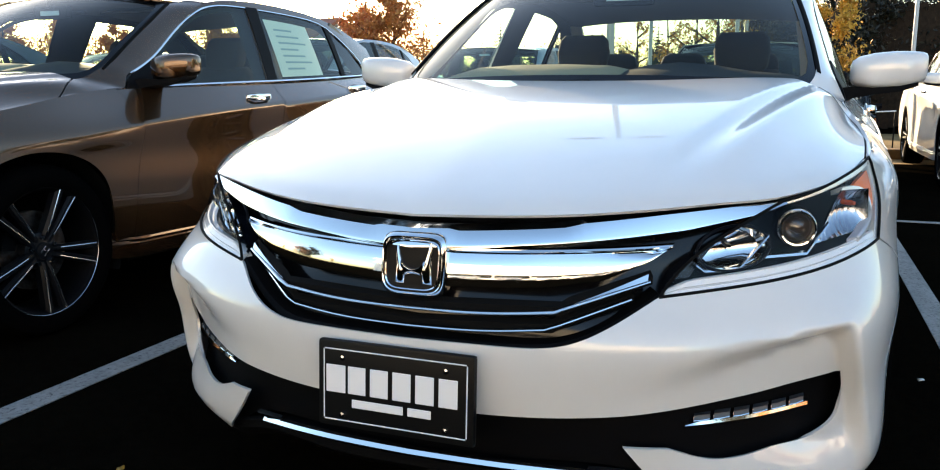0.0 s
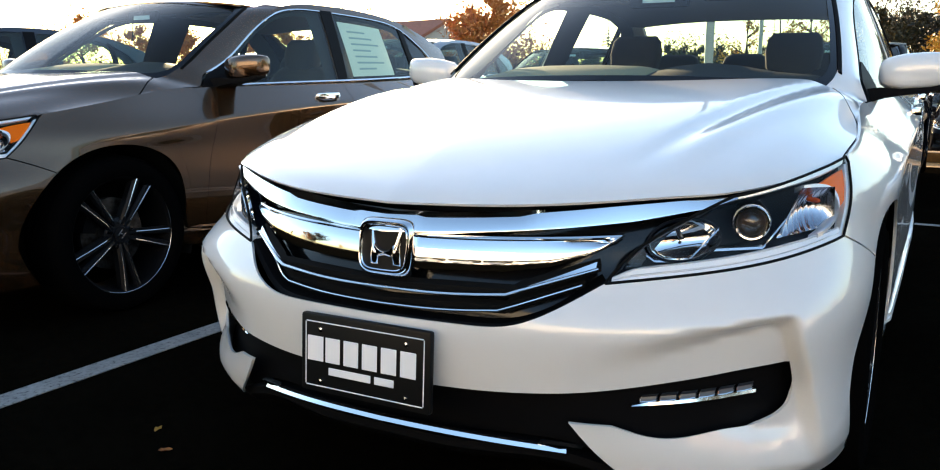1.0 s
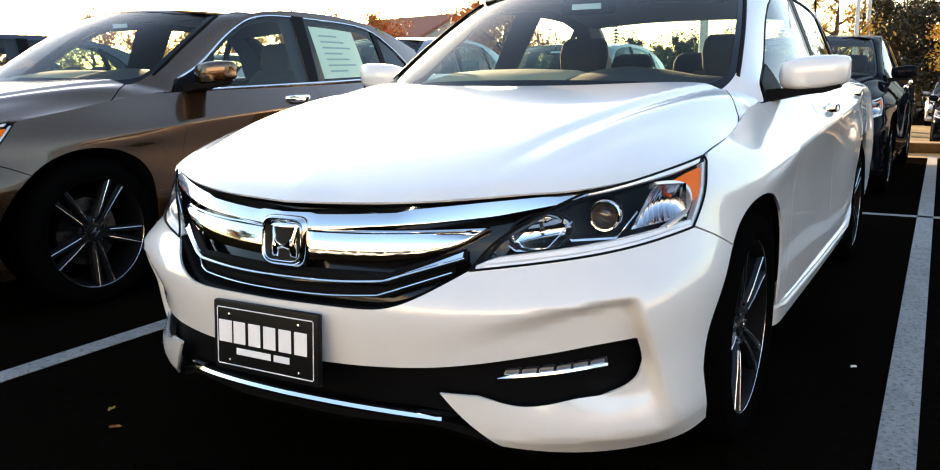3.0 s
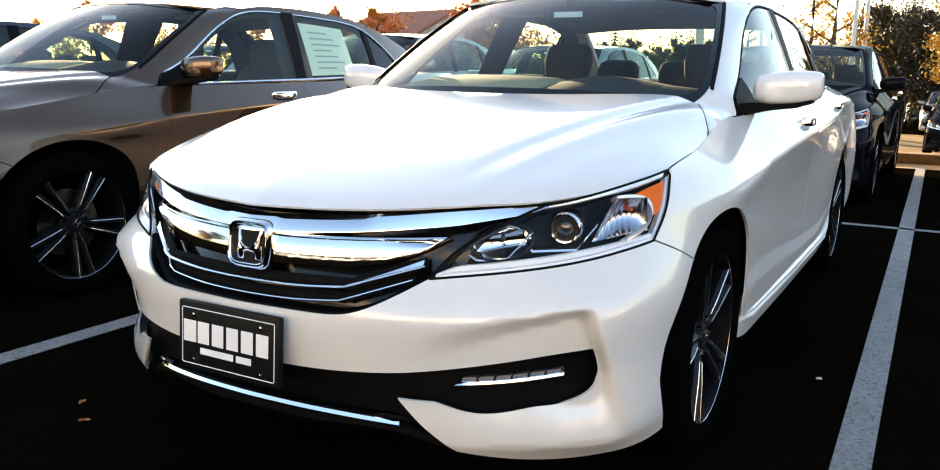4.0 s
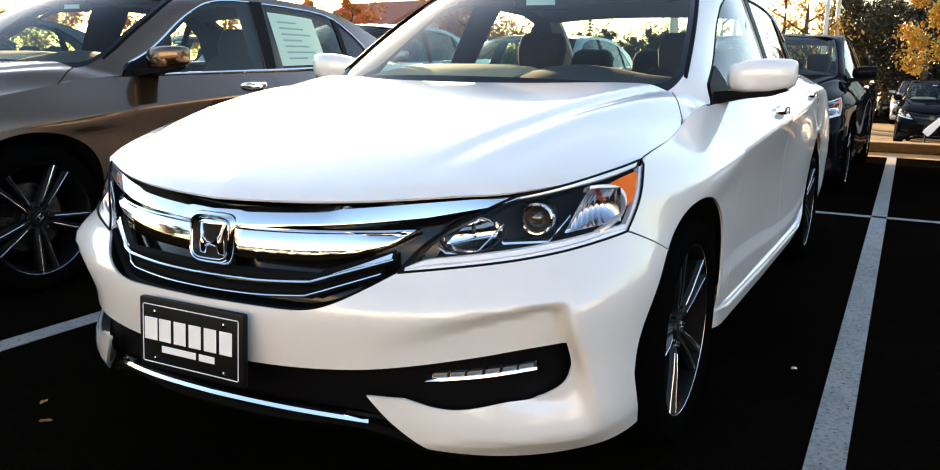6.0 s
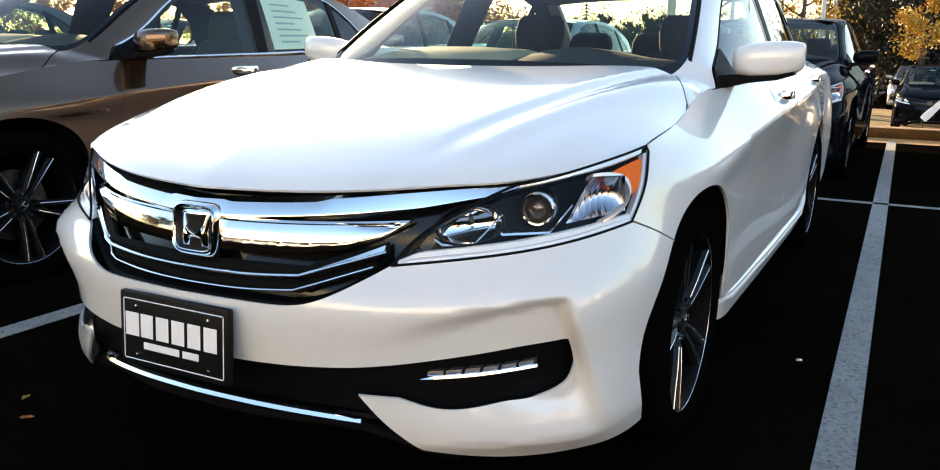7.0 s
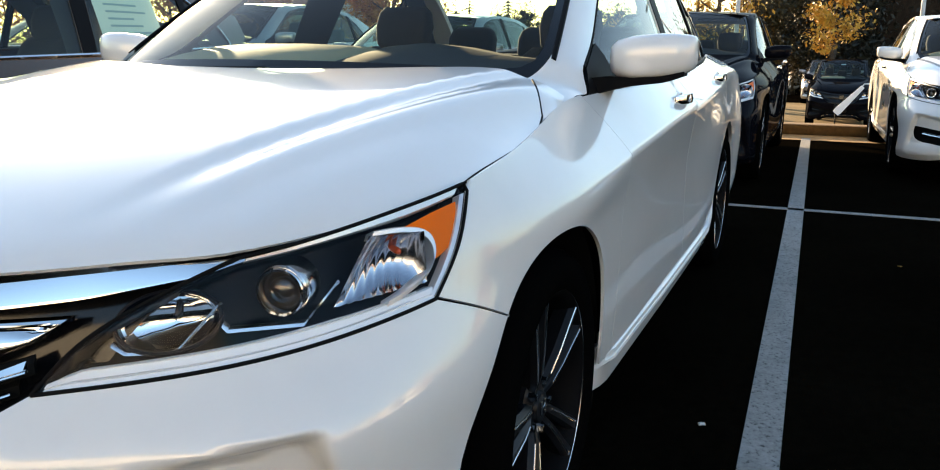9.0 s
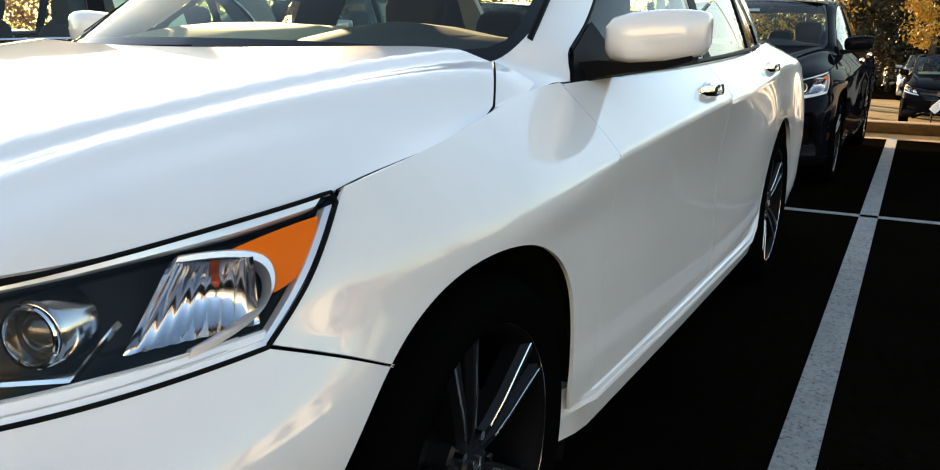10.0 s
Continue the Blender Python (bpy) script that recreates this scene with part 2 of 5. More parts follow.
def skin(name, fn, outline, mat, parent, step=0.02, flange=0.012, mirror="", label="", holes=(), inset=0.0):
    """A panel of the surface fn(a, b) -> points inside an outline of (a, b), with an edge turned inwards.
    mirror: 'whole' joins it with its mirror image across x = 0, 'pair' makes a second panel."""
    loops = []
    for o in (outline, *holes):
        o = [np.asarray(p, float) for p in o]
        dense = []
        for p, q in zip(o, o[1:] + o[:1]):
            k = max(1, int(np.ceil(np.linalg.norm(q - p) / step)))
            dense += [p + (q - p) * i / k for i in range(k)]
        loops.append(np.array(dense))
    lo, hi = loops[0].min(0), loops[0].max(0)
    ga, gb = np.arange(lo[0] + step * 0.37, hi[0], step), np.arange(lo[1] + step * 0.37, hi[1], step)
    grid = np.stack(np.meshgrid(ga, gb), -1).reshape(-1, 2)
    keep = np.zeros(len(grid), bool)
    for L in loops:
        x, y = grid[:, 0], grid[:, 1]
        c = np.zeros(len(grid), bool)
        for p, q in zip(L, np.roll(L, -1, 0)):
            if p[1] != q[1]:
                c ^= ((p[1] > y) != (q[1] > y)) & (x < (q[0] - p[0]) * (y - p[1]) / (q[1] - p[1]) + p[0])
        keep ^= c
    B = np.concatenate(loops)
    grid = grid[keep]
    if len(grid):
        near = np.array([np.min(np.sum((B - g) ** 2, 1)) for g in grid])
        grid = grid[near > (0.45 * step) ** 2]
    pts = np.concatenate([B, grid]) if len(grid) else B
    faces, k = [], 0
    for L in loops:
        faces.append(list(range(k, k + len(L))))
        k += len(L)
    res = delaunay_2d_cdt([Vector(p) for p in pts], [], faces, 2 if holes else 1, 1e-6)
    uv = np.array([tuple(p) for p in res[0]])
    tris = [f for f in res[2]]
    P = fn(uv)
    e = 1e-3
    N = np.cross(fn(uv + (e, 0)) - fn(uv - (e, 0)), fn(uv + (0, e)) - fn(uv - (0, e)))
    N /= np.maximum(np.linalg.norm(N, axis=1), 1e-12)[:, None]
    bm_edges = {}
    for f in tris:
        for a, b in zip(f, f[1:] + f[:1]):
            bm_edges[(a, b)] = 1
    edge = [(a, b) for a, b in bm_edges if (b, a) not in bm_edges]
    if mirror == "whole":
        edge = [(a, b) for a, b in edge if not (abs(P[a][0]) < 2e-3 and abs(P[b][0]) < 2e-3)]
        P[np.abs(P[:, 0]) < 2e-3, 0] = 0.0
    verts, norms, fs = [*P], [*N], [tuple(f) for f in tris]
    if flange:
        ids = {}
        for a, b in edge:
            t = P[b] - P[a]
            for i in (a, b):
                if i not in ids:
                    ids[i] = len(verts)
                    out = np.cross(t, N[i])
                    out /= max(np.linalg.norm(out), 1e-9)
                    verts += [P[i], P[i] - N[i] * flange]
                    norms += [out, out]
            fs.append((ids[b], ids[a], ids[a] + 1, ids[b] + 1))
    V, M = np.array(verts), np.array(norms)
    V2, M2, F2 = V * (-1, 1, 1), M * (-1, 1, 1), [f[::-1] for f in fs]
    if mirror == "whole":
        n = len(V)
        same = {i: i for i in range(n) if i < len(P) and V[i][0] == 0}
        F2 = [tuple(same.get(i, i + n) for i in f) for f in F2]
        for i in same:
            M[i][0] = 0
        return mesh_object(name, np.concatenate([V, V2]), fs + F2, mat, parent, label, np.concatenate([M, M2]))
    ob = mesh_object(name, V, fs, mat, parent, label, M)
    if mirror == "pair":
        return ob, mesh_object(name, V2, F2, mat, parent, label, M2)
    return ob

# ---- the sedan: lengthwise lines of the body side, from the middle of the nose round to the middle of the tail ----
LINES = [
    [(0, -.95, .195), (.25, -.93, .195), (.45, -.885, .20), (.632, -.775, .195), (.797, -.592, .185), (.858, -.42, .190), (.862, -.25, .21), (.872, .35, .185), (.875, 1, .185), (.875, 1.8, .185), (.875, 2.45, .19), (.865, 3.2, .24), (.77, 3.7, .27), (.42, 3.87, .28), (0, 3.90, .28)],
    [(0, -.985, .30), (.25, -.965, .30), (.45, -.92, .30), (.652, -.816, .29), (.822, -.635, .277), (.868, -.43, .277), (.875, -.22, .29), (.888, .35, .28), (.893, 1, .28), (.893, 1.8, .28), (.888, 2.45, .29), (.88, 3.2, .33), (.80, 3.72, .36), (.43, 3.90, .37), (0, 3.93, .37)],
    [(0, -1.015, .425), (.25, -.99, .425), (.46, -.925, .425), (.65, -.825, .425), (.812, -.663, .42), (.865, -.45, .42), (.885, -.22, .42), (.897, .35, .40), (.896, 1, .40), (.896, 1.8, .40), (.897, 2.45, .42), (.885, 3.2, .45), (.81, 3.73, .48), (.43, 3.92, .48), (0, 3.945, .48)],
    [(0, -1.025, .54), (.25, -1.0, .545), (.46, -.935, .55), (.643, -.838, .555), (.793, -.708, .56), (.865, -.49, .565), (.89, -.25, .57), (.899, .3, .55), (.893, 1, .54), (.893, 1.8, .55), (.903, 2.45, .57), (.89, 3.2, .60), (.815, 3.74, .62), (.43, 3.93, .62), (0, 3.95, .62)],
    [(0, -1.0, .635), (.25, -.965, .635), (.447, -.885, .632), (.63, -.775, .65), (.77, -.61, .67), (.83, -.46, .69), (.878, -.22, .69), (.898, .25, .68), (.893, 1, .69), (.895, 1.8, .71), (.908, 2.45, .74), (.89, 3.2, .77), (.80, 3.72, .78), (.42, 3.9, .78), (0, 3.93, .78)],
    [(0, -.985, .69), (.25, -.94, .69), (.46, -.855, .70), (.64, -.735, .725), (.765, -.55, .755), (.82, -.40, .775), (.866, -.15, .785), (.900, .3, .795), (.914, 1, .845), (.912, 1.8, .89), (.895, 2.45, .93), (.865, 3.2, .955), (.77, 3.7, .95), (.41, 3.88, .94), (0, 3.91, .93)],
    [(0, -.97, .745), (.27, -.915, .752), (.47, -.82, .77), (.647, -.695, .793), (.76, -.48, .828), (.806, -.30, .853), (.808, -.05, .888), (.770, .38, .947), (.808, 1, .965), (.815, 1.8, .985), (.79, 2.45, 1.01), (.72, 3.2, 1.04), (.62, 3.6, 1.04), (.36, 3.78, 1.03), (0, 3.82, 1.03)],
]
NET = np.array(LINES)
CHORD = np.concatenate([[0], np.cumsum(np.linalg.norm(np.diff(NET, axis=1), axis=2).mean(0))])
RISE = 0.115
RUNS = [cubic(CHORD, NET[k]) for k in range(len(NET))]


def smooth01(x):
    x = np.clip(x, 0, 1)
    return x * x * (3 - 2 * x)


def ring(uv):
    """The body side: u metres from the nose's middle, v metres up the side."""
    uv = np.asarray(uv, float)
    u, v = np.clip(uv[:, 0], 0, CHORD[-1]), np.clip(uv[:, 1] / RISE, 0, len(NET) - 1 - 1e-6)
    L = np.stack([r(u) for r in RUNS])
    i = v.astype(int)
    f = (v - i)[:, None]
    n = np.arange(len(u))
    k = len(NET) - 1
    p0, p1, p2, p3 = L[np.maximum(i - 1, 0), n], L[i, n], L[i + 1, n], L[np.minimum(i + 2, k), n]
    m1 = np.where((i == 0)[:, None], p2 - p1, (p2 - p0) / 2)
    m2 = np.where((i == k - 1)[:, None], p2 - p1, (p3 - p1) / 2)
    hard = smooth01((p1[:, 1] - 0.05) / 0.6)[:, None]
    m1 = np.where((i == 5)[:, None], m1 + (p2 - p1 - m1) * hard, m1)
    m2 = np.where((i == 4)[:, None], m2 + ((p2 - p1) - m2) * hard, m2)
    return (2 * f ** 3 - 3 * f ** 2 + 1) * p1 + (f ** 3 - 2 * f ** 2 + f) * m1 + (3 * f ** 2 - 2 * f ** 3) * p2 + (f ** 3 - f ** 2) * m2


GU, GV = np.meshgrid(np.linspace(0, CHORD[-1], 500), np.linspace(0, RISE * 6, 110))
GUV = np.stack([GU.ravel(), GV.ravel()], 1)
GP = ring(GUV)


def on_ring(pts, w=(1, 1, 1)):
    """Where points near the body side lie on it, as (u, v)."""
    pts, w = np.asarray(pts, float), np.asarray(w, float)
    uv = np.array([GUV[np.argmin((((GP - p) * w) ** 2).sum(1))] for p in pts])
    e = 1e-3
    for _ in range(4):
        r = (ring(uv) - pts) * w
        a, b = (ring(uv + (e, 0)) - ring(uv - (e, 0))) / (2 * e) * w, (ring(uv + (0, e)) - ring(uv - (0, e))) / (2 * e) * w
        aa, bb, ab, ra, rb = (a * a).sum(1), (b * b).sum(1), (a * b).sum(1), (r * a).sum(1), (r * b).sum(1)
        d = np.maximum(aa * bb - ab * ab, 1e-9)
        step = -np.stack([(bb * ra - ab * rb) / d, (aa * rb - ab * ra) / d], 1)
        uv = np.clip(uv + np.clip(step, -0.02, 0.02), 0, (CHORD[-1], RISE * 6))
    return uv


FRONT, SIDE = (1, 0.15, 1), (0.1, 1, 1)


def top_edge(ys):
    """Points of the body side's upper edge at these lengths, back from the lamp."""
    u = np.linspace(0.9, 4.5, 400)
    e = ring(np.stack([u, np.full_like(u, RISE * 6)], 1))
    uu = np.interp(ys, e[:, 1], u)
    return np.stack([uu, np.full_like(uu, RISE * 6 - 1e-4)], 1)



def nose(uv):
    """The front bumper: the body side with the hollow round the fog lamps pressed in."""
    p = ring(uv)
    x, z = p[:, 0], p[:, 2]
    side, over = 0.790 + 0.17 * (0.56 - z) - x, 0.526 + 0.165 * (x - 0.43) - z
    k = 0.010
    ins = -k * np.log(np.exp(-np.clip(side, -.4, .4) / k) + np.exp(-np.clip(over, -.4, .4) / k))
    fade = smooth01((x - 0.38) / 0.32) * np.clip((z - 0.236) / 0.105, 0, 1)
    soft = 0.034 + 0.035 * smooth01((0.70 - x) / 0.25)
    tuck = np.maximum(0.252 - z, 0) * smooth01((x - 0.40) / 0.15)
    p[:, 1] += 0.30 * tuck * smooth01((0.87 - x) / 0.1)
    p[:, 0] -= 0.12 * tuck
    p[:, 1] += 0.050 * smooth01(ins / soft) * fade
    p[:, 0] -= 0.018 * smooth01(ins / soft) * fade * smooth01((x - 0.6) / 0.15)
    return p


ARCH_Z, WHEELBASE = 0.335, 2.776


ARCH_OUT = cubic((-10, 10, 30, 50, 75, 90, 107, 125, 141, 160, 178, 200), (.425, .416, .394, .380, .379, .384, .397, .418, .428, .396, .372, .350))


def arch(y0, a0, a1, n=24):
    """The wheel opening's edge, squarer towards the back."""
    ang = np.linspace(a0, a1, n)
    return [(0.89, y0 - r * math.cos(radians(a)), ARCH_Z + r * math.sin(radians(a))) for a, r in zip(ang, ARCH_OUT(ang))]


# front edge of the bonnet, and heights over it
FX = (0, .27, .47, .56, .647, .70, .755, .795, .83)
F_Y = cubic(FX, (-.968, -.918, -.828, -.772, -.700, -.610, -.490, -.315, -.12))
F_Z = cubic(FX, (.767, .773, .786, .793, .800, .810, .828, .850, .870))
RISE_K = cubic((0, .35, .55, .65, .70, .766, .80, .83), (1.0, .99, .965, .92, .84, .53, .36, .25))
DOME = cubic((0, .03, .08, .2, .4, .65, .9, 1.15, 1.4), (0, .020, .043, .084, .132, .178, .215, .243, .262))


def bonnet(xy):
    x, y = np.abs(xy[:, 0]), xy[:, 1]
    d = np.clip(y - F_Y(x), 0, 1.4)
    z = F_Z(x) + RISE_K(x) * DOME(d)
    xr = 0.435 + 0.23 * (y + 0.54)
    w = smooth01((y + 0.82) / 0.40)
    z = z + w * (0.008 - 0.012 * smooth01((x - xr) / 0.055) + 0.013 * np.exp(-((x - xr - 0.112) / 0.040) ** 2))
    return np.stack([xy[:, 0], y, z], 1)


# glasshouse: belt line up to the roof rail
BELT = cubic((.30, .5, .7, 1.0, 1.8, 2.45, 3.2), np.array([(.756, .94), (.763, .952), (.778, .960), (.803, .968), (.815, .988), (.79, 1.013), (.70, 1.045)]))
RAIL = cubic((.30, .42, .50, .61, .78, .90, 1.1, 1.2, 1.3, 1.6, 2.1, 2.5, 2.9, 3.2), np.array([(.757, .945), (.758, .964), (.753, .986), (.735, 1.028), (.702, 1.112), (.678, 1.190), (.648, 1.308), (.640, 1.356), (.635, 1.388), (.630, 1.418), (.632, 1.404), (.645, 1.345), (.668, 1.21), (.69, 1.085)]))


def cabin_side(yz):
    """Side of the glasshouse as a surface over (length, share of the height)."""
    b, r = BELT(yz[:, 0]), RAIL(yz[:, 0])
    f = yz[:, 1]
    x = b[:, 0] + (r[:, 0] - b[:, 0]) * f + 0.006 * 4 * f * (1 - f)
    z = b[:, 1] + (r[:, 1] - b[:, 1]) * f
    return np.stack([x, yz[:, 0], z], 1)


WS_BASE, WS_TOP = cubic((0, .3, .55, .66, .72), (.20, .235, .320, .388, .440)), cubic((0, .3, .5, .60), (.93, .950, 1.01, 1.075))


def screen(st):
    """The windshield over (half width share, height share)."""
    s, t = st[:, 0], st[:, 1]
    w = 0.704 + (0.582 - 0.704) * t + 0.010 * 4 * t * (1 - t)
    x = s * w
    yb, yt = WS_BASE(np.abs(s) * 0.72), WS_TOP(np.abs(s) * 0.60)
    zb, zt = 1.005 - 0.020 * s * s, 1.410 - 0.045 * s * s
    return np.stack([x, yb + (yt - yb) * t, zb + (zt - zb) * t + 0.035 * 4 * t * (1 - t) * (1 - 0.6 * s * s)], 1)


def roof_skin(st):
    """The roof over (half width share, length share)."""
    s, t = st[:, 0], st[:, 1]
    y = 0.96 + 1.55 * t
    yy = y + (WS_TOP(np.abs(s) * 0.60) + 0.22 * smooth01((np.abs(s) - 0.86) / 0.14) - 0.96) * (1 - t)
    w = RAIL(np.clip(yy, 1.25, 2.9))[:, 0]
    top = 1.405 + 0.056 * np.sin(np.clip(t, 0, 1) * math.pi * 0.9 + 0.15) - 0.008 - 0.03 * t
    edge = RAIL(np.clip(yy, 1.25, 2.9))[:, 1]
    return np.stack([s * (w + 0.0), yy, top + (edge - top) * np.abs(s) ** 2.6], 1)


def back_screen(st):
    s, t = st[:, 0], st[:, 1]
    w = 0.62 + 0.05 * t
    y = 2.50 - 0.03 * s * s + (0.60 - 0.12 * s * s) * t
    z = 1.395 - 0.035 * s * s - 0.315 * t - 0.03 * t * (s * s) + 0.03 * 4 * t * (1 - t)
    return np.stack([s * w, y, z], 1)


def boot(st):
    s, t = st[:, 0], st[:, 1]
    y = 3.10 + 0.70 * t - 0.12 * s * s * (1 - t) - 0.12 * s * s * t
    w = 0.65 + 0.06 * t
    z = 1.075 + 0.0 * t - 0.02 * t - 0.05 * s * s
    return np.stack([s * w, y, z], 1)


def uvs(pts, w):
    return [tuple(p) for p in on_ring(pts, w)]


def bar_along(name, pts, prof, mat, parent, label="", mirror=True):
    """A bar with a section of (out, up) offsets swept along a line over the front, on both sides of x = 0."""
    p = np.array(pts)
    if mirror:
        p = np.concatenate([p[::-1] * (-1, 1, 1), p[1:]]) if abs(p[0][0]) < 1e-6 else p
    bm = bmesh.new()
    secs = []
    for i, q in enumerate(p):
        d = p[min(i + 1, len(p) - 1)] - p[max(i - 1, 0)]
        n = np.array((d[1], -d[0], 0)) / max(np.hypot(d[0], d[1]), 1e-9)
        secs.append([tuple(q + n * o + (0, 0, h)) for o, h in prof])
    loft(bm, secs)
    return part(name, bm, mat, parent, label)


def wheel(parent, x, y, left):
    """A wheel with a low tyre and five split spokes; its outside faces +x when left."""
    s = 1 if left else -1
    hub = new("wheel")
    hub.parent = parent
    hub.matrix_basis = pose(x * s, y, 0.335, 0, 0, 0 if left else 180)
    bm = bmesh.new()
    lathe(bm, [(-.115, .25), (-.118, .29), (-.108, .318), (-.085, .333), (-.03, .3365), (.03, .3365), (.085, .333), (.108, .318), (.118, .292), (.112, .262), (.104, .250), (.0, .246)], 72, closed=True)
    part("tyre", bm, RUBBER, hub)
    bm = bmesh.new()
    for a in (-.05, -.015, .02, .055):
        lathe(bm, [(a - .006, .3360), (a - .006, .3372), (a + .006, .3372), (a + .006, .3360)], 72)
    part("tread_rib", bm, RUBBER, hub)
    bm = bmesh.new()
    lathe(bm, [(-.105, .252), (-.09, .232), (.03, .225), (.085, .236), (.096, .243), (.104, .252)], 72)
    part("rim_barrel", bm, PLASTIC, hub)
    bm = bmesh.new()
    lathe(bm, [(.101 + .0045 * math.cos(a), .2545 + .0055 * math.sin(a)) for a in np.linspace(0, 2 * math.pi, 10, endpoint=False)], 72, closed=True)
    part("rim_edge", bm, ALLOY, hub, "bright machined rim edge")
    for k in range(5):
        for side in (-1, 1):
            bm = bmesh.new()
            secs = []
            for r, off, wd, ax in ((.030, .009, .012, .070), (.075, .0145, .014, .083), (.13, .0205, .016, .090), (.19, .027, .018, .094), (.246, .0335, .021, .0985)):
                c = side * off
                secs.append([(ax, c - wd / 2, r), (ax, c + wd / 2, r), (ax - .012, c + wd / 2 + .007 , r), (ax - .045, c + wd / 2 + .004, r), (ax - .045, c - wd / 2 - .004, r), (ax - .012, c - wd / 2 - .007, r)])
            loft(bm, secs)
            me_face = part("spoke", bm, ALLOY_DARK, hub)
            me_face.matrix_basis = pose(0, 0, 0, 72 * k + 16, 0, 0)
            bm = bmesh.new()
            edge = 1 if side > 0 else 0
            tube(bm, [(q[edge][0] - .0015, q[edge][1] - side * .005, q[edge][2]) for q in secs[1:]], .0032, 8)
            part("spoke_edge", bm, ALLOY, me_face, "bright machined spoke edges")
    bm = bmesh.new()
    lathe(bm, [(-.02, .075), (.062, .072), (.072, .055), (.074, .036), (.082, .033), (.0835, .0)], 40)
    part("hub", bm, ALLOY_DARK, hub)
    for k in range(5):
        bm = bmesh.new()
        bmesh.ops.create_cone(bm, cap_ends=True, segments=6, radius1=.010, radius2=.009, depth=.02)
        part("lug_nut", bm, SATIN, hub).matrix_basis = pose(0, 0, 0, 72 * k + 48) @ pose(.074, 0, .055, 0, 90, 0)
    bm = bmesh.new()
    box(bm, (.004, .006, .034), (.085, -.011, 0))
    box(bm, (.004, .006, .034), (.085, .011, 0))
    box(bm, (.004, .020, .006), (.085, 0, 0))
    part("hub_emblem", bm, CHROME, hub, bevel=.0012)
    bm = bmesh.new()
    lathe(bm, [(.0, .155), (.022, .155), (.022, .07), (.0, .07)], 48, closed=True)
    part("brake_disc", bm, DISC, hub)
    bm = bmesh.new()
    secs = []
    for a in np.linspace(-26, 26, 7):
        c, sn = math.cos(radians(a + 190)), math.sin(radians(a + 190))
        secs.append([(-.02, c * .105, sn * .105), (.050, c * .105, sn * .105), (.050, c * .165, sn * .165), (-.02, c * .165, sn * .165)])
    loft(bm, secs)
    part("brake_caliper", bm, PLASTIC, hub, bevel=.004)
    return hub


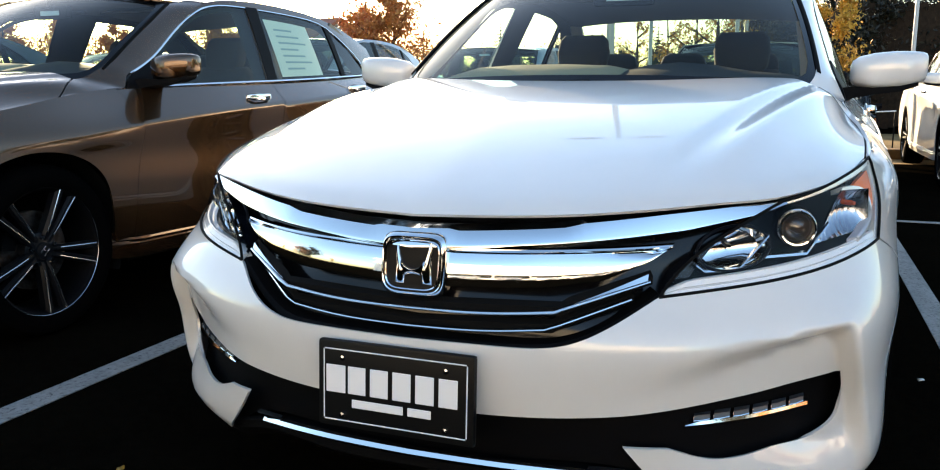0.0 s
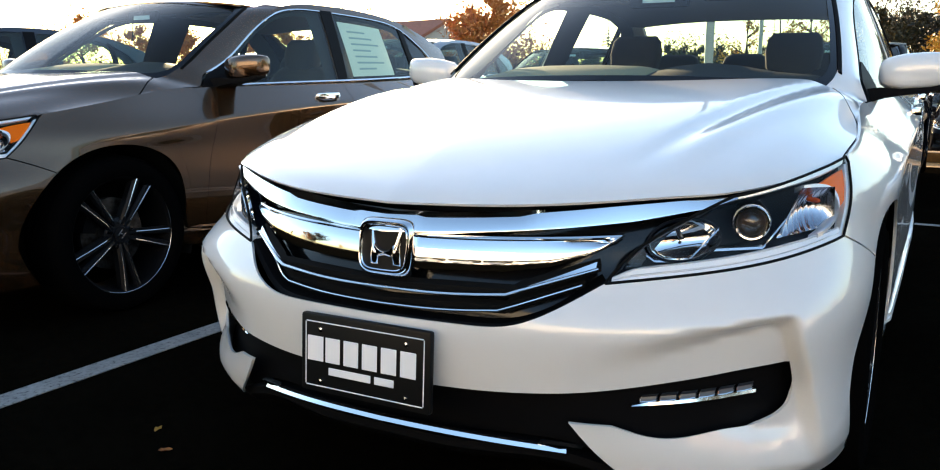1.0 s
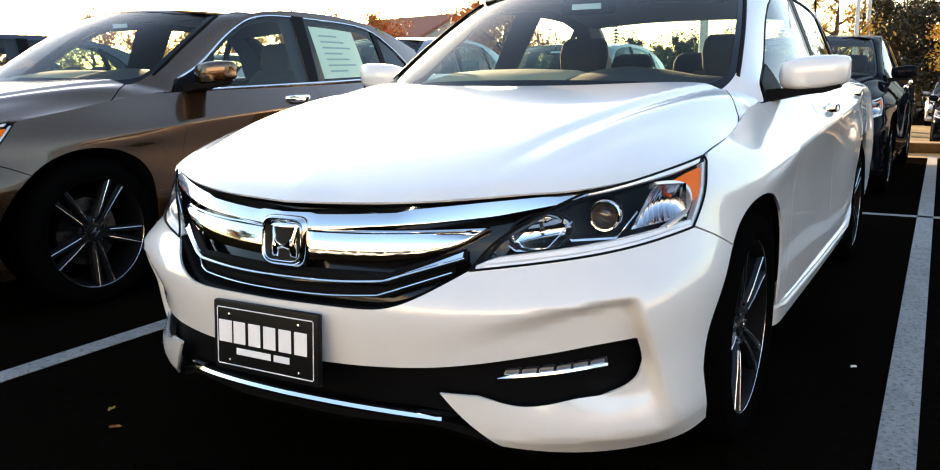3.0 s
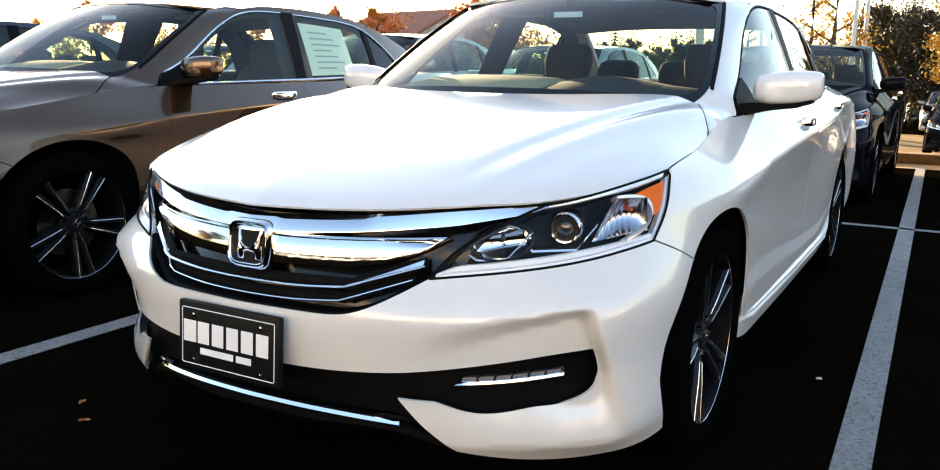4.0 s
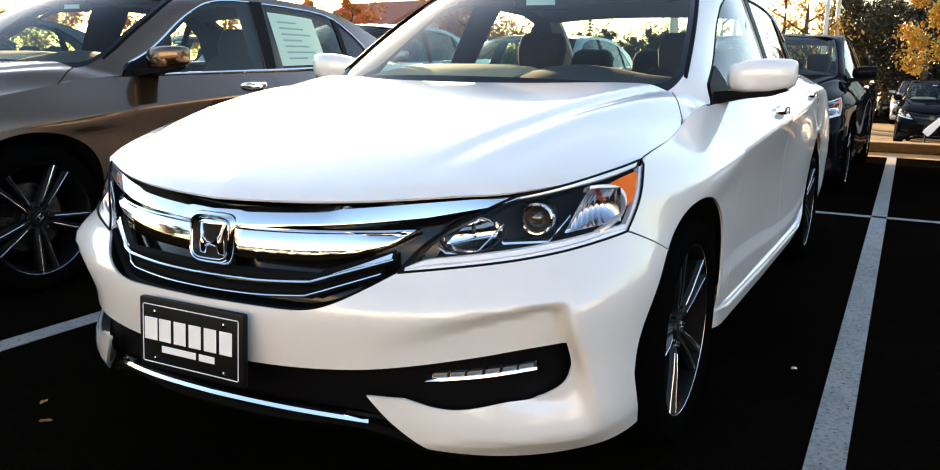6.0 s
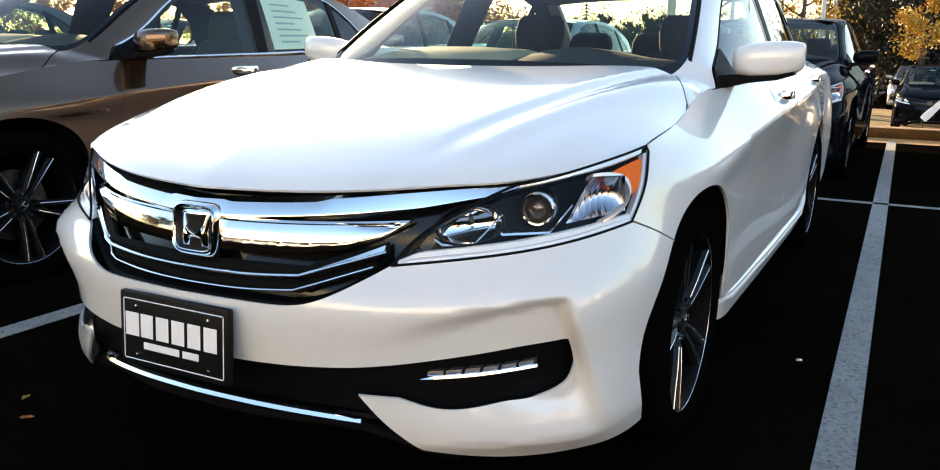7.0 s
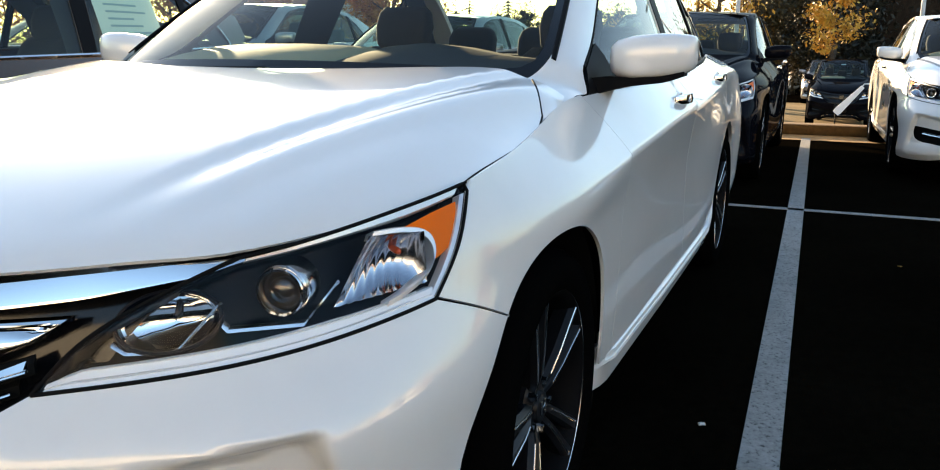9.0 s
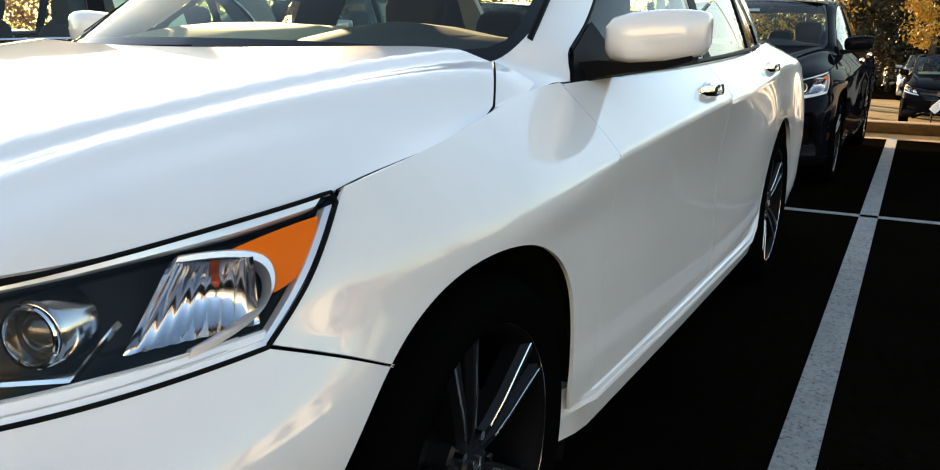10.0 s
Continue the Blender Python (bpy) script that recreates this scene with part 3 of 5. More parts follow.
def headlamp(car, left):
    s = 1 if left else -1
    hl = new("headlight")
    hl.parent = car
    if not left:
        hl.matrix_basis = Matrix.Diagonal((-1, 1, 1, 1))
    low = curve([(.447, -.883, .632), (.63, -.775, .654), (.76, -.60, .674), (.822, -.47, .694)], step=.012)
    out = curve([(.822, -.47, .694), (.826, -.40, .755), (.808, -.318, .836)], step=.012)
    top = curve([(.801, -.318, .852), (.755, -.49, .830), (.70, -.61, .811), (.640, -.70, .792)], step=.012)
    inn = curve([(.640, -.70, .792), (.545, -.79, .735), (.480, -.85, .680), (.447, -.883, .632)], step=.012)
    o = uvs(joined(low, out, top, inn), (1, .5, 1))
    def under(uv, d):
        """Points of the lamp's surface set back by d from the lens."""
        uv = np.asarray(uv, float)
        e = 2e-3
        n = np.cross(ring(uv + (e, 0)) - ring(uv - (e, 0)), ring(uv + (0, e)) - ring(uv - (0, e)))
        n /= np.linalg.norm(n, axis=1)[:, None]
        return ring(uv) - n * d

    skin("lens_cover", ring, o, LENS, hl, 0.02, 0.0)

    def back(uv):
        p = under(uv, .013)
        dist = np.array([np.min(np.sum((np.array(o) - q) ** 2, 1)) for q in np.asarray(uv)]) ** 0.5
        k = 0.072 * smooth01(dist / 0.05)
        n = np.array((0.55, -0.83, 0.05))
        return p - n * k[:, None]
    skin("housing", back, o, LAMP_BEZEL, hl, 0.014, 0.0, label="blue-black lamp housing")
    # dark seal round the lens
    bm = bmesh.new()
    e = ring(np.array(o))
    tube(bm, [*e, e[0]], 0.0030, 6)
    part("lens_seal", bm, DARK, hl)

    def strip(name, line, rows, mat, label="", angle=20, taper=None):
        """A band along a line on the lens: rows of (up the side, depth)."""
        line = np.array(line)
        k = np.ones(len(line)) if taper is None else np.interp(np.linspace(0, 1, len(line)), *taper)
        cols = [under(line + np.stack([np.zeros(len(line)), v * k], 1), d) for v, d in rows]
        bm = bmesh.new()
        loft(bm, [list(map(tuple, q)) for q in zip(*cols)])
        return part(name, bm, mat, hl, label, angle=angle)
    # light bar along the lower edge
    L = uvs(low, (1, .5, 1))
    bar = strip("light_bar", L[1:], ((.001, .008), (.003, .003), (.012, .006), (.0145, .008), (.016, .005), (.029, .009), (.033, .014), (.033, .03), (.001, .03)), DRL, "clear ribbed daytime light bar", taper=((0, .06, .7, 1), (.6, 1.15, .95, .7)))
    strip("light_bar_rib", L[3:-4], ((.0125, .006), (.0145, .0045), (.0165, .006), (.0145, .010)), SILVER)
    strip("light_bar_edge", L[2:-3], ((.0315, .010), (.0335, .007), (.0365, .010), (.0335, .02)), SILVER, taper=((0, .06, .7, 1), (.6, 1.1, .95, .75)))
    # low beam projector
    bm = bmesh.new()
    lathe(bm, [(.024, .0), (.023, .009), (.018, .018), (.009, .025), (.0, .0285)], 36, "y")
    bmesh.ops.transform(bm, matrix=Matrix.Translation((0, -.018, 0)), verts=bm.verts)
    pj = part("projector_lens", bm, LENS_BALL, hl)
    pj.matrix_basis = pose(.668, -.648, .735, 0, 0, 180 + 14) @ Matrix.Diagonal((1.0, 1.0, 1.0, 1))
    for name, prof, mat in (("projector_ring", [(-.004, .0295), (.004, .0350), (.009, .0352), (.0115, .0335), (.011, .0305), (.006, .0285), (-.004, .0275)], CHROME), ("projector_sleeve", [(-.05, .040), (-.010, .039), (-.002, .0365), (-.002, .031)], SATIN), ("projector_bowl", [(-.006, .029), (-.02, .022), (-.032, .010), (-.034, .0)], PROJ)):
        bm = bmesh.new()
        lathe(bm, prof, 40, "y")
        part(name, bm, mat, hl).matrix_basis = pj.matrix_basis.copy()

    def bowl(name, at, r, depth, turn, lean, squash, mat, n):
        bm = bmesh.new()
        lathe(bm, [(a * depth, q * r) for a, q in ((0, 1), (-.25, .95), (-.55, .80), (-.8, .55), (-.97, .22), (-1, .02))], n, "y")
        b = part(name, bm, mat, hl, angle=16)
        b.matrix_basis = Matrix.Translation(at) @ pose(0, 0, 0, 0, 0, turn) @ pose(0, 0, 0, 0, lean, 0) @ Matrix.Diagonal((1, 1, squash, 1))
        return b
    hb = bowl("high_beam_reflector", (.560, -.754, .706), .070, .036, 206, 16, .58, CHROME, 22)
    hb.matrix_basis = Matrix.Translation(hb.matrix_basis.translation) @ pose(0, 0, 0, -14, 0, 0) @ Matrix.Translation(-hb.matrix_basis.translation) @ hb.matrix_basis
    # turn signal scoop: a slanting four-cornered dish with flutes
    Q = [np.array(q) for q in ((.712, -.580, .694), (.810, -.468, .716), (.806, -.470, .796), (.750, -.540, .797))]
    N = 36
    V = []
    for j in range(N + 1):
        for i in range(N + 1):
            u, v = i / N, j / N
            q = (Q[0] * (1 - u) + Q[1] * u) * (1 - v) + (Q[3] * (1 - u) + Q[2] * u) * v
            d = .008 + .034 * (math.sin(math.pi * u) * math.sin(math.pi * v)) ** .7 + .0015 * math.cos(math.pi * i / 2) * (1 - .5 * v)
            V.append(tuple(q + np.array((-.70, .70, .05)) * d))
    F = [(j * (N + 1) + i, j * (N + 1) + i + 1, (j + 1) * (N + 1) + i + 1, (j + 1) * (N + 1) + i) for j in range(N) for i in range(N)]
    mesh_object("turn_reflector", V, F, REFLECTOR, hl, "fluted turn signal reflector")
    # rims round the two bowls
    for name, src, a0, a1, r, mat in (("reflector_rim", hb, 0, 360, .0035, LAMP_BEZEL), ("bright_rim", hb, 175, 345, .0022, SILVER)):
        bm = bmesh.new()
        tube(bm, [tuple(src.matrix_basis @ Vector((.071 * math.cos(radians(t)), .002, .071 * math.sin(radians(t))))) for t in np.linspace(a0, a1, 40)], r, 6)
        part(name, bm, mat, hl)
    for name, at, r, mat, turn in (("high_beam_bulb", (.553, -.735, .706), .0045, LAMP_BEZEL, 206), ("turn_bulb", (.774, -.497, .768), .0055, BULB, 226)):
        bm = bmesh.new()
        lathe(bm, [(-.035, r), (-.008, r), (-.001, r * .7), (.002, 0)], 18, "y")
        part(name, bm, mat, hl).matrix_basis = pose(*at, 0, 0, turn)
    # folded silver blades under the chambers
    for run, w in ((((.500, -.800, .676), (.515, -.792, .664), (.572, -.760, .664), (.622, -.729, .728)), .6), (((.588, -.706, .704), (.607, -.694, .678), (.690, -.630, .680), (.726, -.601, .736)), .75)):
        line = np.concatenate([np.linspace(p, q, 7)[:-1] for p, q in zip(np.array(run)[:-1], np.array(run)[1:])] + [np.array(run)[-1:]])
        bm = bmesh.new()
        loft(bm, [[tuple(q + np.array(d) * w) for d in ((0, 0, 0), (-.001, .003, .006), (-.003, .014, .010), (-.002, .02, .002))] for q in line])
        part("bright_blade", bm, SATIN, hl)
    # upper silver band and the amber corner
    T = uvs(top, (1, .5, 1))
    strip("upper_trim", T[1:-1], ((-.001, .004), (-.002, .002), (-.019, .003), (-.023, .008), (-.023, .022), (-.001, .022)), SILVER, taper=((0, .3, 1), (.9, 1.0, .55)))
    am = uvs(joined(curve([(.806, -.345, .826), (.790, -.42, .816), (.770, -.495, .800)], 6), curve([(.770, -.495, .800), (.812, -.452, .793), (.818, -.445, .752)], 6), curve([(.818, -.445, .752), (.826, -.41, .765), (.806, -.345, .826)], 6)), (1, .5, 1))
    skin("amber_marker", lambda uv: under(uv, .010), am, AMBER, hl, 0.012, 0.012, label="amber side marker lens")
    R = uvs(curve([(.752, -.53, .803), (.785, -.485, .806), (.812, -.455, .793), (.817, -.450, .755), (.808, -.478, .728), (.780, -.535, .703)], 12), (1, .5, 1))
    strip("marker_trim", R, ((.006, .010), (.002, .0045), (-.007, .006), (-.008, .03), (.006, .03)), SILVER)
    O = np.array(uvs(out, (1, .5, 1)))
    cols = [under(O - (w, 0), d) for w, d in ((.003, .010), (.005, .004), (.016, .006), (.018, .02), (.003, .02))]
    bm = bmesh.new()
    loft(bm, [list(map(tuple, q)) for q in zip(*cols)])
    part("outer_trim", bm, SILVER, hl)
    return hl


def seat(car, x, y, back=1.0, bench=False):
    st = new("rear_seat" if bench else "front_seat")
    st.parent = car
    w = 1.30 if bench else .50
    bm = bmesh.new()
    box(bm, (w, .50, .16), (0, 0, .42))
    part("cushion", bm, CLOTH, st, bevel=.05, seg=3)
    def pad(name, at, rows, bend=.18):
        """A stuffed pad: rounded sections of (height, half width, half thickness) leaning back."""
        bm = bmesh.new()
        secs = []
        for z, hw, ht in rows:
            secs.append([(at + hw * math.copysign(abs(math.cos(a)) ** .38, math.cos(a)), .30 + bend * (z - .45) + ht * math.copysign(abs(math.sin(a)) ** .6, math.sin(a)), z) for a in np.linspace(0, 2 * math.pi, 28, endpoint=False)])
        loft(bm, secs)
        part(name, bm, CLOTH, st, angle=60)
    if bench:
        pad("backrest", 0, ((.44, .62, .07), (.60, .65, .075), (.85, .65, .07), (.98, .62, .06), (1.02, .58, .035)))
    else:
        pad("backrest", 0, ((.44, .23, .07), (.60, .25, .08), (.80, .25, .075), (.95, .235, .065), (1.03, .20, .055), (1.07, .15, .03)))
    for hx in ((-.38, 0, .38) if bench else (0,)):
        if bench:
            pad("headrest", hx, ((1.00, .10, .04), (1.04, .125, .055), (1.11, .125, .055), (1.15, .11, .045), (1.17, .08, .02)))
        else:
            pad("headrest", hx, ((1.05, .09, .04), (1.08, .115, .055), (1.15, .125, .06), (1.21, .115, .05), (1.235, .095, .03)))
    st.matrix_basis = pose(x, y, 0)
    return st


def mirror(car, left):
    s = 1 if left else -1
    mi = new("side_mirror")
    mi.parent = car
    if not left:
        mi.matrix_basis = Matrix.Diagonal((-1, 1, 1, 1))
    bm = bmesh.new()
    secs = []
    for x, z0, z1, y0, d in ((.791, 1.022, 1.064, .712, .04), (.797, 1.006, 1.080, .692, .07), (.815, .995, 1.093, .670, .095), (.86, .989, 1.104, .655, .11), (.92, .992, 1.109, .658, .11), (.97, 1.000, 1.109, .672, .10), (1.000, 1.010, 1.106, .690, .085), (1.012, 1.018, 1.102, .704, .07), (1.017, 1.032, 1.094, .718, .05)):
        ring_pts = []
        for k in range(24):
            a = 2 * math.pi * k / 24
            c, sn = math.cos(a), math.sin(a)
            ring_pts.append((x, y0 + d * .5 - d * .5 * math.copysign(abs(c) ** .7, c), (z0 + z1) / 2 + (z1 - z0) / 2 * math.copysign(abs(sn) ** .62, sn)))
        secs.append(ring_pts)
    loft(bm, secs)
    part("housing", bm, WHITE, mi, angle=70)
    bm = bmesh.new()
    loft(bm, [[(x, y, z), (x, y + d, z), (x, y + d, z - h), (x, y, z - h)] for x, y, d, z, h in ((.752, .600, .17, .992, .055), (.80, .645, .12, .998, .038), (.86, .662, .10, .994, .022), (.94, .672, .09, 1.000, .018), (.992, .70, .06, 1.012, .012))])
    part("mirror_arm", bm, PLASTIC, mi, bevel=.006)
    skin("mirror_base", lambda q: cabin_side(q) + np.array((.009, 0, 0)), [(.560, -.03), (.82, -.03), (.815, .20), (.80, .50), (.78, .81), (.74, .83), (.68, .83), (.615, .82), (.58, .55)], SAIL, mi, 0.03, 0.012, label="black triangular mirror base")
    bm = bmesh.new()
    box(bm, (.175, .004, .085), (.91, .762, 1.050))
    part("mirror_glass", bm, CHROME, mi, bevel=.015)
    return mi


def sedan():
    car = new("sedan")
    # --- front bumper
    band = curve([(0, -1.03, .548), (.20, -1.01, .547), (.29, -.98, .552), (.36, -.94, .578), (.447, -.885, .632)], step=.02)
    lamp = curve([(.447, -.885, .632), (.63, -.775, .654), (.76, -.60, .674), (.822, -.47, .694)], step=.02)
    gap = curve([(.822, -.47, .692), (.855, -.375, .655), (.877, -.300, .622)], step=.02)
    edge = joined(arch(-.06, 50, 3, 10), curve([(.868, -.479, .345), (.862, -.452, .27), (.853, -.405, .20)], step=.02))
    low = curve([(.853, -.405, .20), (.80, -.585, .19), (.66, -.75, .196), (.515, -.86, .232)], step=.02)
    tip = joined([(.515, -.86, .232), (.403, -.94, .362)], [(.403, -.94, .362), (.478, -.90, .356)])
    fog = curve([(.478, -.90, .356), (.51, -.88, .342), (.56, -.85, .328), (.66, -.78, .337), (.752, -.68, .352), (.777, -.66, .374), (.783, -.65, .415), (.777, -.66, .468)], step=.012)
    top = curve([(.777, -.66, .4705), (.66, -.78, .455), (.55, -.86, .440), (.30, -.97, .417), (.10, -1.01, .412), (0, -1.015, .412)], step=.02)
    o = joined(uvs(band, FRONT), uvs(lamp, (1, .5, 1)), uvs(joined(gap, edge), (.4, 1, 1)), uvs(low, (1, .6, 1)), uvs(joined(tip, fog, top), FRONT))
    o = [(0 if p[0] < .004 else p[0], p[1]) for p in o]
    skin("front_bumper", nose, o, WHITE, car, 0.0125, 0.007, "whole")

    def deep(d, dz=0.0):
        return lambda uv: nose(uv) + np.array((0, d, dz))
    # dark backs of the lower intake and the grille
    o2 = joined(uvs(curve([(0, -1.0, .30), (.2, -.98, .30), (.42, -.92, .29), (.515, -.86, .225)], step=.03), FRONT), uvs(curve([(.515, -.86, .225), (.66, -.74, .25), (.80, -.60, .33), (.81, -.63, .48), (.7, -.75, .49), (.5, -.9, .46), (0, -1.0, .44)], step=.03), FRONT))
    skin("intake_back", deep(.05), [(max(p[0], 0), p[1]) for p in o2], PLASTIC, car, 0.03, 0, "whole")
    o3 = joined(uvs(curve([(0, -1.0, .52), (.30, -.97, .525), (.42, -.9, .58), (.47, -.87, .62)], step=.02), FRONT), uvs(curve([(.47, -.87, .62), (.53, -.80, .715), (.66, -.69, .79)], step=.02), FRONT), uvs(curve([(.66, -.69, .79), (.47, -.82, .77), (.25, -.92, .75), (0, -.97, .745)], step=.02), FRONT))
    skin("grille_back", lambda uv: ring(uv) + np.array((0, .065, 0)), [(max(p[0], 0), p[1]) for p in o3], GLOSS_BLACK, car, 0.02, 0, "whole")
    # lower lip with its chrome strip
    bar_along("chrome_lip", curve([(0, -.985, .312), (.15, -.975, .310), (.30, -.938, .300), (.385, -.905, .291)], 8), [(-.004, .004), (.007, .003), (.0115, -.005), (.009, -.008), (.0, -.008)], CHROME, car)
    for s in (-1, 1):
        bm = bmesh.new()
        loft(bm, [[(s * x, y, z), (s * x, y - .014, z - .003), (s * x, y - .012, z - h), (s * x, y + .01, z - h)] for x, y, z, h in ((.335, -.918, .306, .010), (.375, -.905, .304, .018), (.415, -.886, .298, .006))])
        part("chrome_lip_end", bm, CHROME, car)
    bar_along("front_lip", curve([(0, -.955, .285), (.2, -.94, .283), (.38, -.885, .275), (.5, -.83, .235), (.56, -.78, .21)], 8), [(.0, .012), (.018, .006), (.018, -.012), (-.01, -.035), (-.06, -.04), (-.06, .012)], PLASTIC, car)
    # --- grille
    gr = new("grille")
    gr.parent = car
    hood_line = curve([(0, -.968, .746), (.27, -.916, .759), (.47, -.822, .776), (.60, -.735, .788), (.648, -.70, .792)], 10)
    n = len(hood_line)
    bm = bmesh.new()
    secs = []
    P = np.concatenate([hood_line[::-1] * (-1, 1, 1), hood_line[1:]])
    for i, q in enumerate(P):
        d = P[min(i + 1, len(P) - 1)] - P[max(i - 1, 0)]
        nn = np.array((d[1], -d[0], 0)) / np.hypot(d[0], d[1])
        a = abs(q[0])
        h = np.interp(a, (0, .1, .28, .36, .48, .60, .648), (.040, .040, .037, .036, .033, .019, .004))
        f = np.interp(a, (0, .28, .40, .60, .648), (.012, .012, .010, .006, .003))
        k0 = np.interp(a, (0, .075, .09, .285, .31, .45), (.3, .5, 1.05, 1.0, .3, 0))
        secs.append([tuple(q + nn * k + np.array((0, 0, z))) for k, z in ((-.045, -.002), (-.004, -.008 * k0), (f, -h * .78), (f + .001, -h * .9), (f - .004, -h), (-.03, -h))])
    loft(bm, secs)
    part("chrome_brow", bm, CHROME, gr, "broad chrome band under the bonnet edge", angle=25)
    for s in (-1, 1):
        bm = bmesh.new()
        secs = []
        for i in range(25):
            f = i / 24
            x = .056 + .405 * f
            y = float(np.interp(x, *zip(*[(q[0], q[1]) for q in curve([(0, -.964), (.25, -.926), (.40, -.862), (.47, -.818)], 8)])))
            zt = .711 + .009 * f ** 1.5
            h = np.interp(f, (0, .5, .72, .90, 1), (.073, .070, .060, .032, .006))
            pr = [(.012, 0), (-.006, -.001), (-.0085, -.004), (-.007, -.0065), (-.001, -.008), (-.001, -.0095)]
            pr += [(-.004 - .013 * math.sin(math.pi * .5 * q ** .85), -.011 - (h - .013) * q) for q in np.linspace(0, 1, 7)] + [(.012, -h)]
            secs.append([(s * x, y + a, zt + max(b, -h)) for a, b in pr])
        loft(bm, secs)
        part("chrome_wing", bm, CHROME, gr, "wide faceted chrome grille bar", angle=30)
    for zc, xk, ze, xe in ((.598, .285, .656, .425), (.564, .268, .620, .392)):
        bar_along("chrome_line", np.concatenate([curve([(0, -.990, zc), (xk * .6, -.980, zc + .003), (xk - .01, -.962, zc + .010)], 6), curve([(xk + .012, -.954, zc + .018), (xe, -.868, ze)], 8)]), [(.004 + .0055 * math.cos(a), .0034 * math.sin(a)) for a in np.linspace(0, 2 * math.pi, 10, endpoint=False)], CHROME, gr)
        bar_along("slat", np.concatenate([curve([(0, -.972, zc + .006), (xk, -.945, zc + .014)], 6), curve([(xk + .012, -.936, zc + .022), (xe, -.852, ze + .006)], 8)]), [(.0, .012), (.012, .004), (.012, -.012), (.0, -.014)], DARK, gr)
    # the upper line widens into a blade towards the lamps
    for s in (-1, 1):
        bm = bmesh.new()
        loft(bm, [[(s * x, y - .003, z - .003), (s * x, y - .005, z), (s * x, y - .001 + h * .25, z + h), (s * x, y + .012, z + h), (s * x, y + .012, z - .003)] for (x, y, z), h in zip(curve([(.300, -.952, .617), (.36, -.914, .635), (.425, -.870, .657)], 10), np.linspace(.002, .0125, 21))])
        part("chrome_blade", bm, CHROME, gr)
    sur = joined(curve([(0, -1.0, .536), (.20, -.985, .536), (.285, -.96, .541), (.355, -.925, .567), (.445, -.875, .626)], step=.02))
    bar_along("grille_surround", np.array(sur) + (0, .004, 0), [(.002, .010), (.010, .002), (.006, -.008), (-.03, -.012), (-.05, .012)], PLASTIC, gr)
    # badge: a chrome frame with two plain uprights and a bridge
    bd = new("badge")
    bd.parent = car
    bd.matrix_basis = pose(.008, -.981, .677, -7, 0, 0)

    def squircle(w, h, n=40, p=.42):
        return [(w * math.copysign(abs(math.cos(a)) ** p, math.cos(a)) * (1 - .05 * (1 if math.sin(a) < 0 else -1) * abs(math.sin(a))), h * math.copysign(abs(math.sin(a)) ** p, math.sin(a))) for a in np.linspace(0, 2 * math.pi, n, endpoint=False)]
    def rim(rows):
        bm = bmesh.new()
        loft(bm, [[(x * k, y, z * k) for x, z in squircle(w, h)] for w, h, k, y in rows], caps=False)
        return bm
    part("badge_collar", rim(((.0665, .0630, 1, .030), (.0665, .0620, 1, .006), (.0650, .0590, 1, -.001), (.0610, .0530, 1, -.006), (.0590, .0510, 1, -.005), (.0580, .0500, 1, .004))), CHROME, bd)
    part("badge_frame", rim(((.0565, .0485, 1, .004), (.0560, .0480, 1, -.005), (.0545, .0465, 1, -.008), (.0525, .0445, 1, -.006), (.0515, .0435, 1, .004))), CHROME, bd)
    bm = bmesh.new()
    f = [bm.verts.new((x, .003, z)) for x, z in squircle(.0585, .0505)]
    bm.faces.new(f)
    part("badge_back", bm, PLATE_BLACK, bd)
    for s in (-1, 1):
        bm = bmesh.new()
        loft(bm, [[(s * (x + w * a), .004 - d * b, z + .004 * b) for a, b in ((-1, 0), (-.75, .75), (-.2, 1), (.45, .75), (1, 0))] for x, w, z, d in ((.0355, .0045, .0365, .004), (.0320, .006, .016, .008), (.0275, .0085, -.004, .011), (.0265, .010, -.016, .012), (.0285, .0105, -.037, .006))])
        part("badge_upright", bm, CHROME, bd, angle=50)
    bm = bmesh.new()
    loft(bm, [[(x, .004, zt), (x, -.004, zt - .001), (x, -.007, zt - .004), (x, -.003, zb + .003), (x, .004, zb)] for x, zt, zb in ((-.023, .008, -.024), (-.015, -.001, -.021), (-.007, -.005, -.0195), (0, -.006, -.019), (.007, -.005, -.0195), (.015, -.001, -.021), (.023, .008, -.024))])
    part("badge_bridge", bm, CHROME, bd, angle=50)
    # --- dealer plate: a black frame, plain light blocks for its lettering
    pl = new("number_plate")
    pl.parent = car
    pl.matrix_basis = pose(0, -1.046, .452, -3, 0, 0)

    def plate_bar(name, x0, x1, z0, z1, mat=PLATE_WHITE, y=-.0095, round_=.002):
        bm = bmesh.new()
        box(bm, (x1 - x0, .002, z1 - z0), ((x0 + x1) / 2, y, (z0 + z1) / 2))
        return part(name, bm, mat, pl, bevel=min(round_, (z1 - z0) * .3, .0009), seg=1)
    bm = bmesh.new()
    box(bm, (.318, .018, .168), (0, 0, 0))
    part("plate_frame", bm, PLATE_BLACK, pl, "black plastic plate frame", bevel=.007)
    for x0, x1, z0, z1 in ((-.144, .144, .066, .0685), (-.144, .144, -.0705, -.068), (-.1465, -.144, -.068, .066), (.144, .1465, -.068, .066)):
        plate_bar("border_line", x0, x1, z0, z1)
    for k in range(6):
        x = -.1405 + k * .0462
        plate_bar("lettering_bar", x, x + (.037 if k else .041), -.016, .037)
    for x0, x1 in ((-.086, .020), (.029, .076)):
        plate_bar("small_lettering_bar", x0, x1, -.042, -.026)
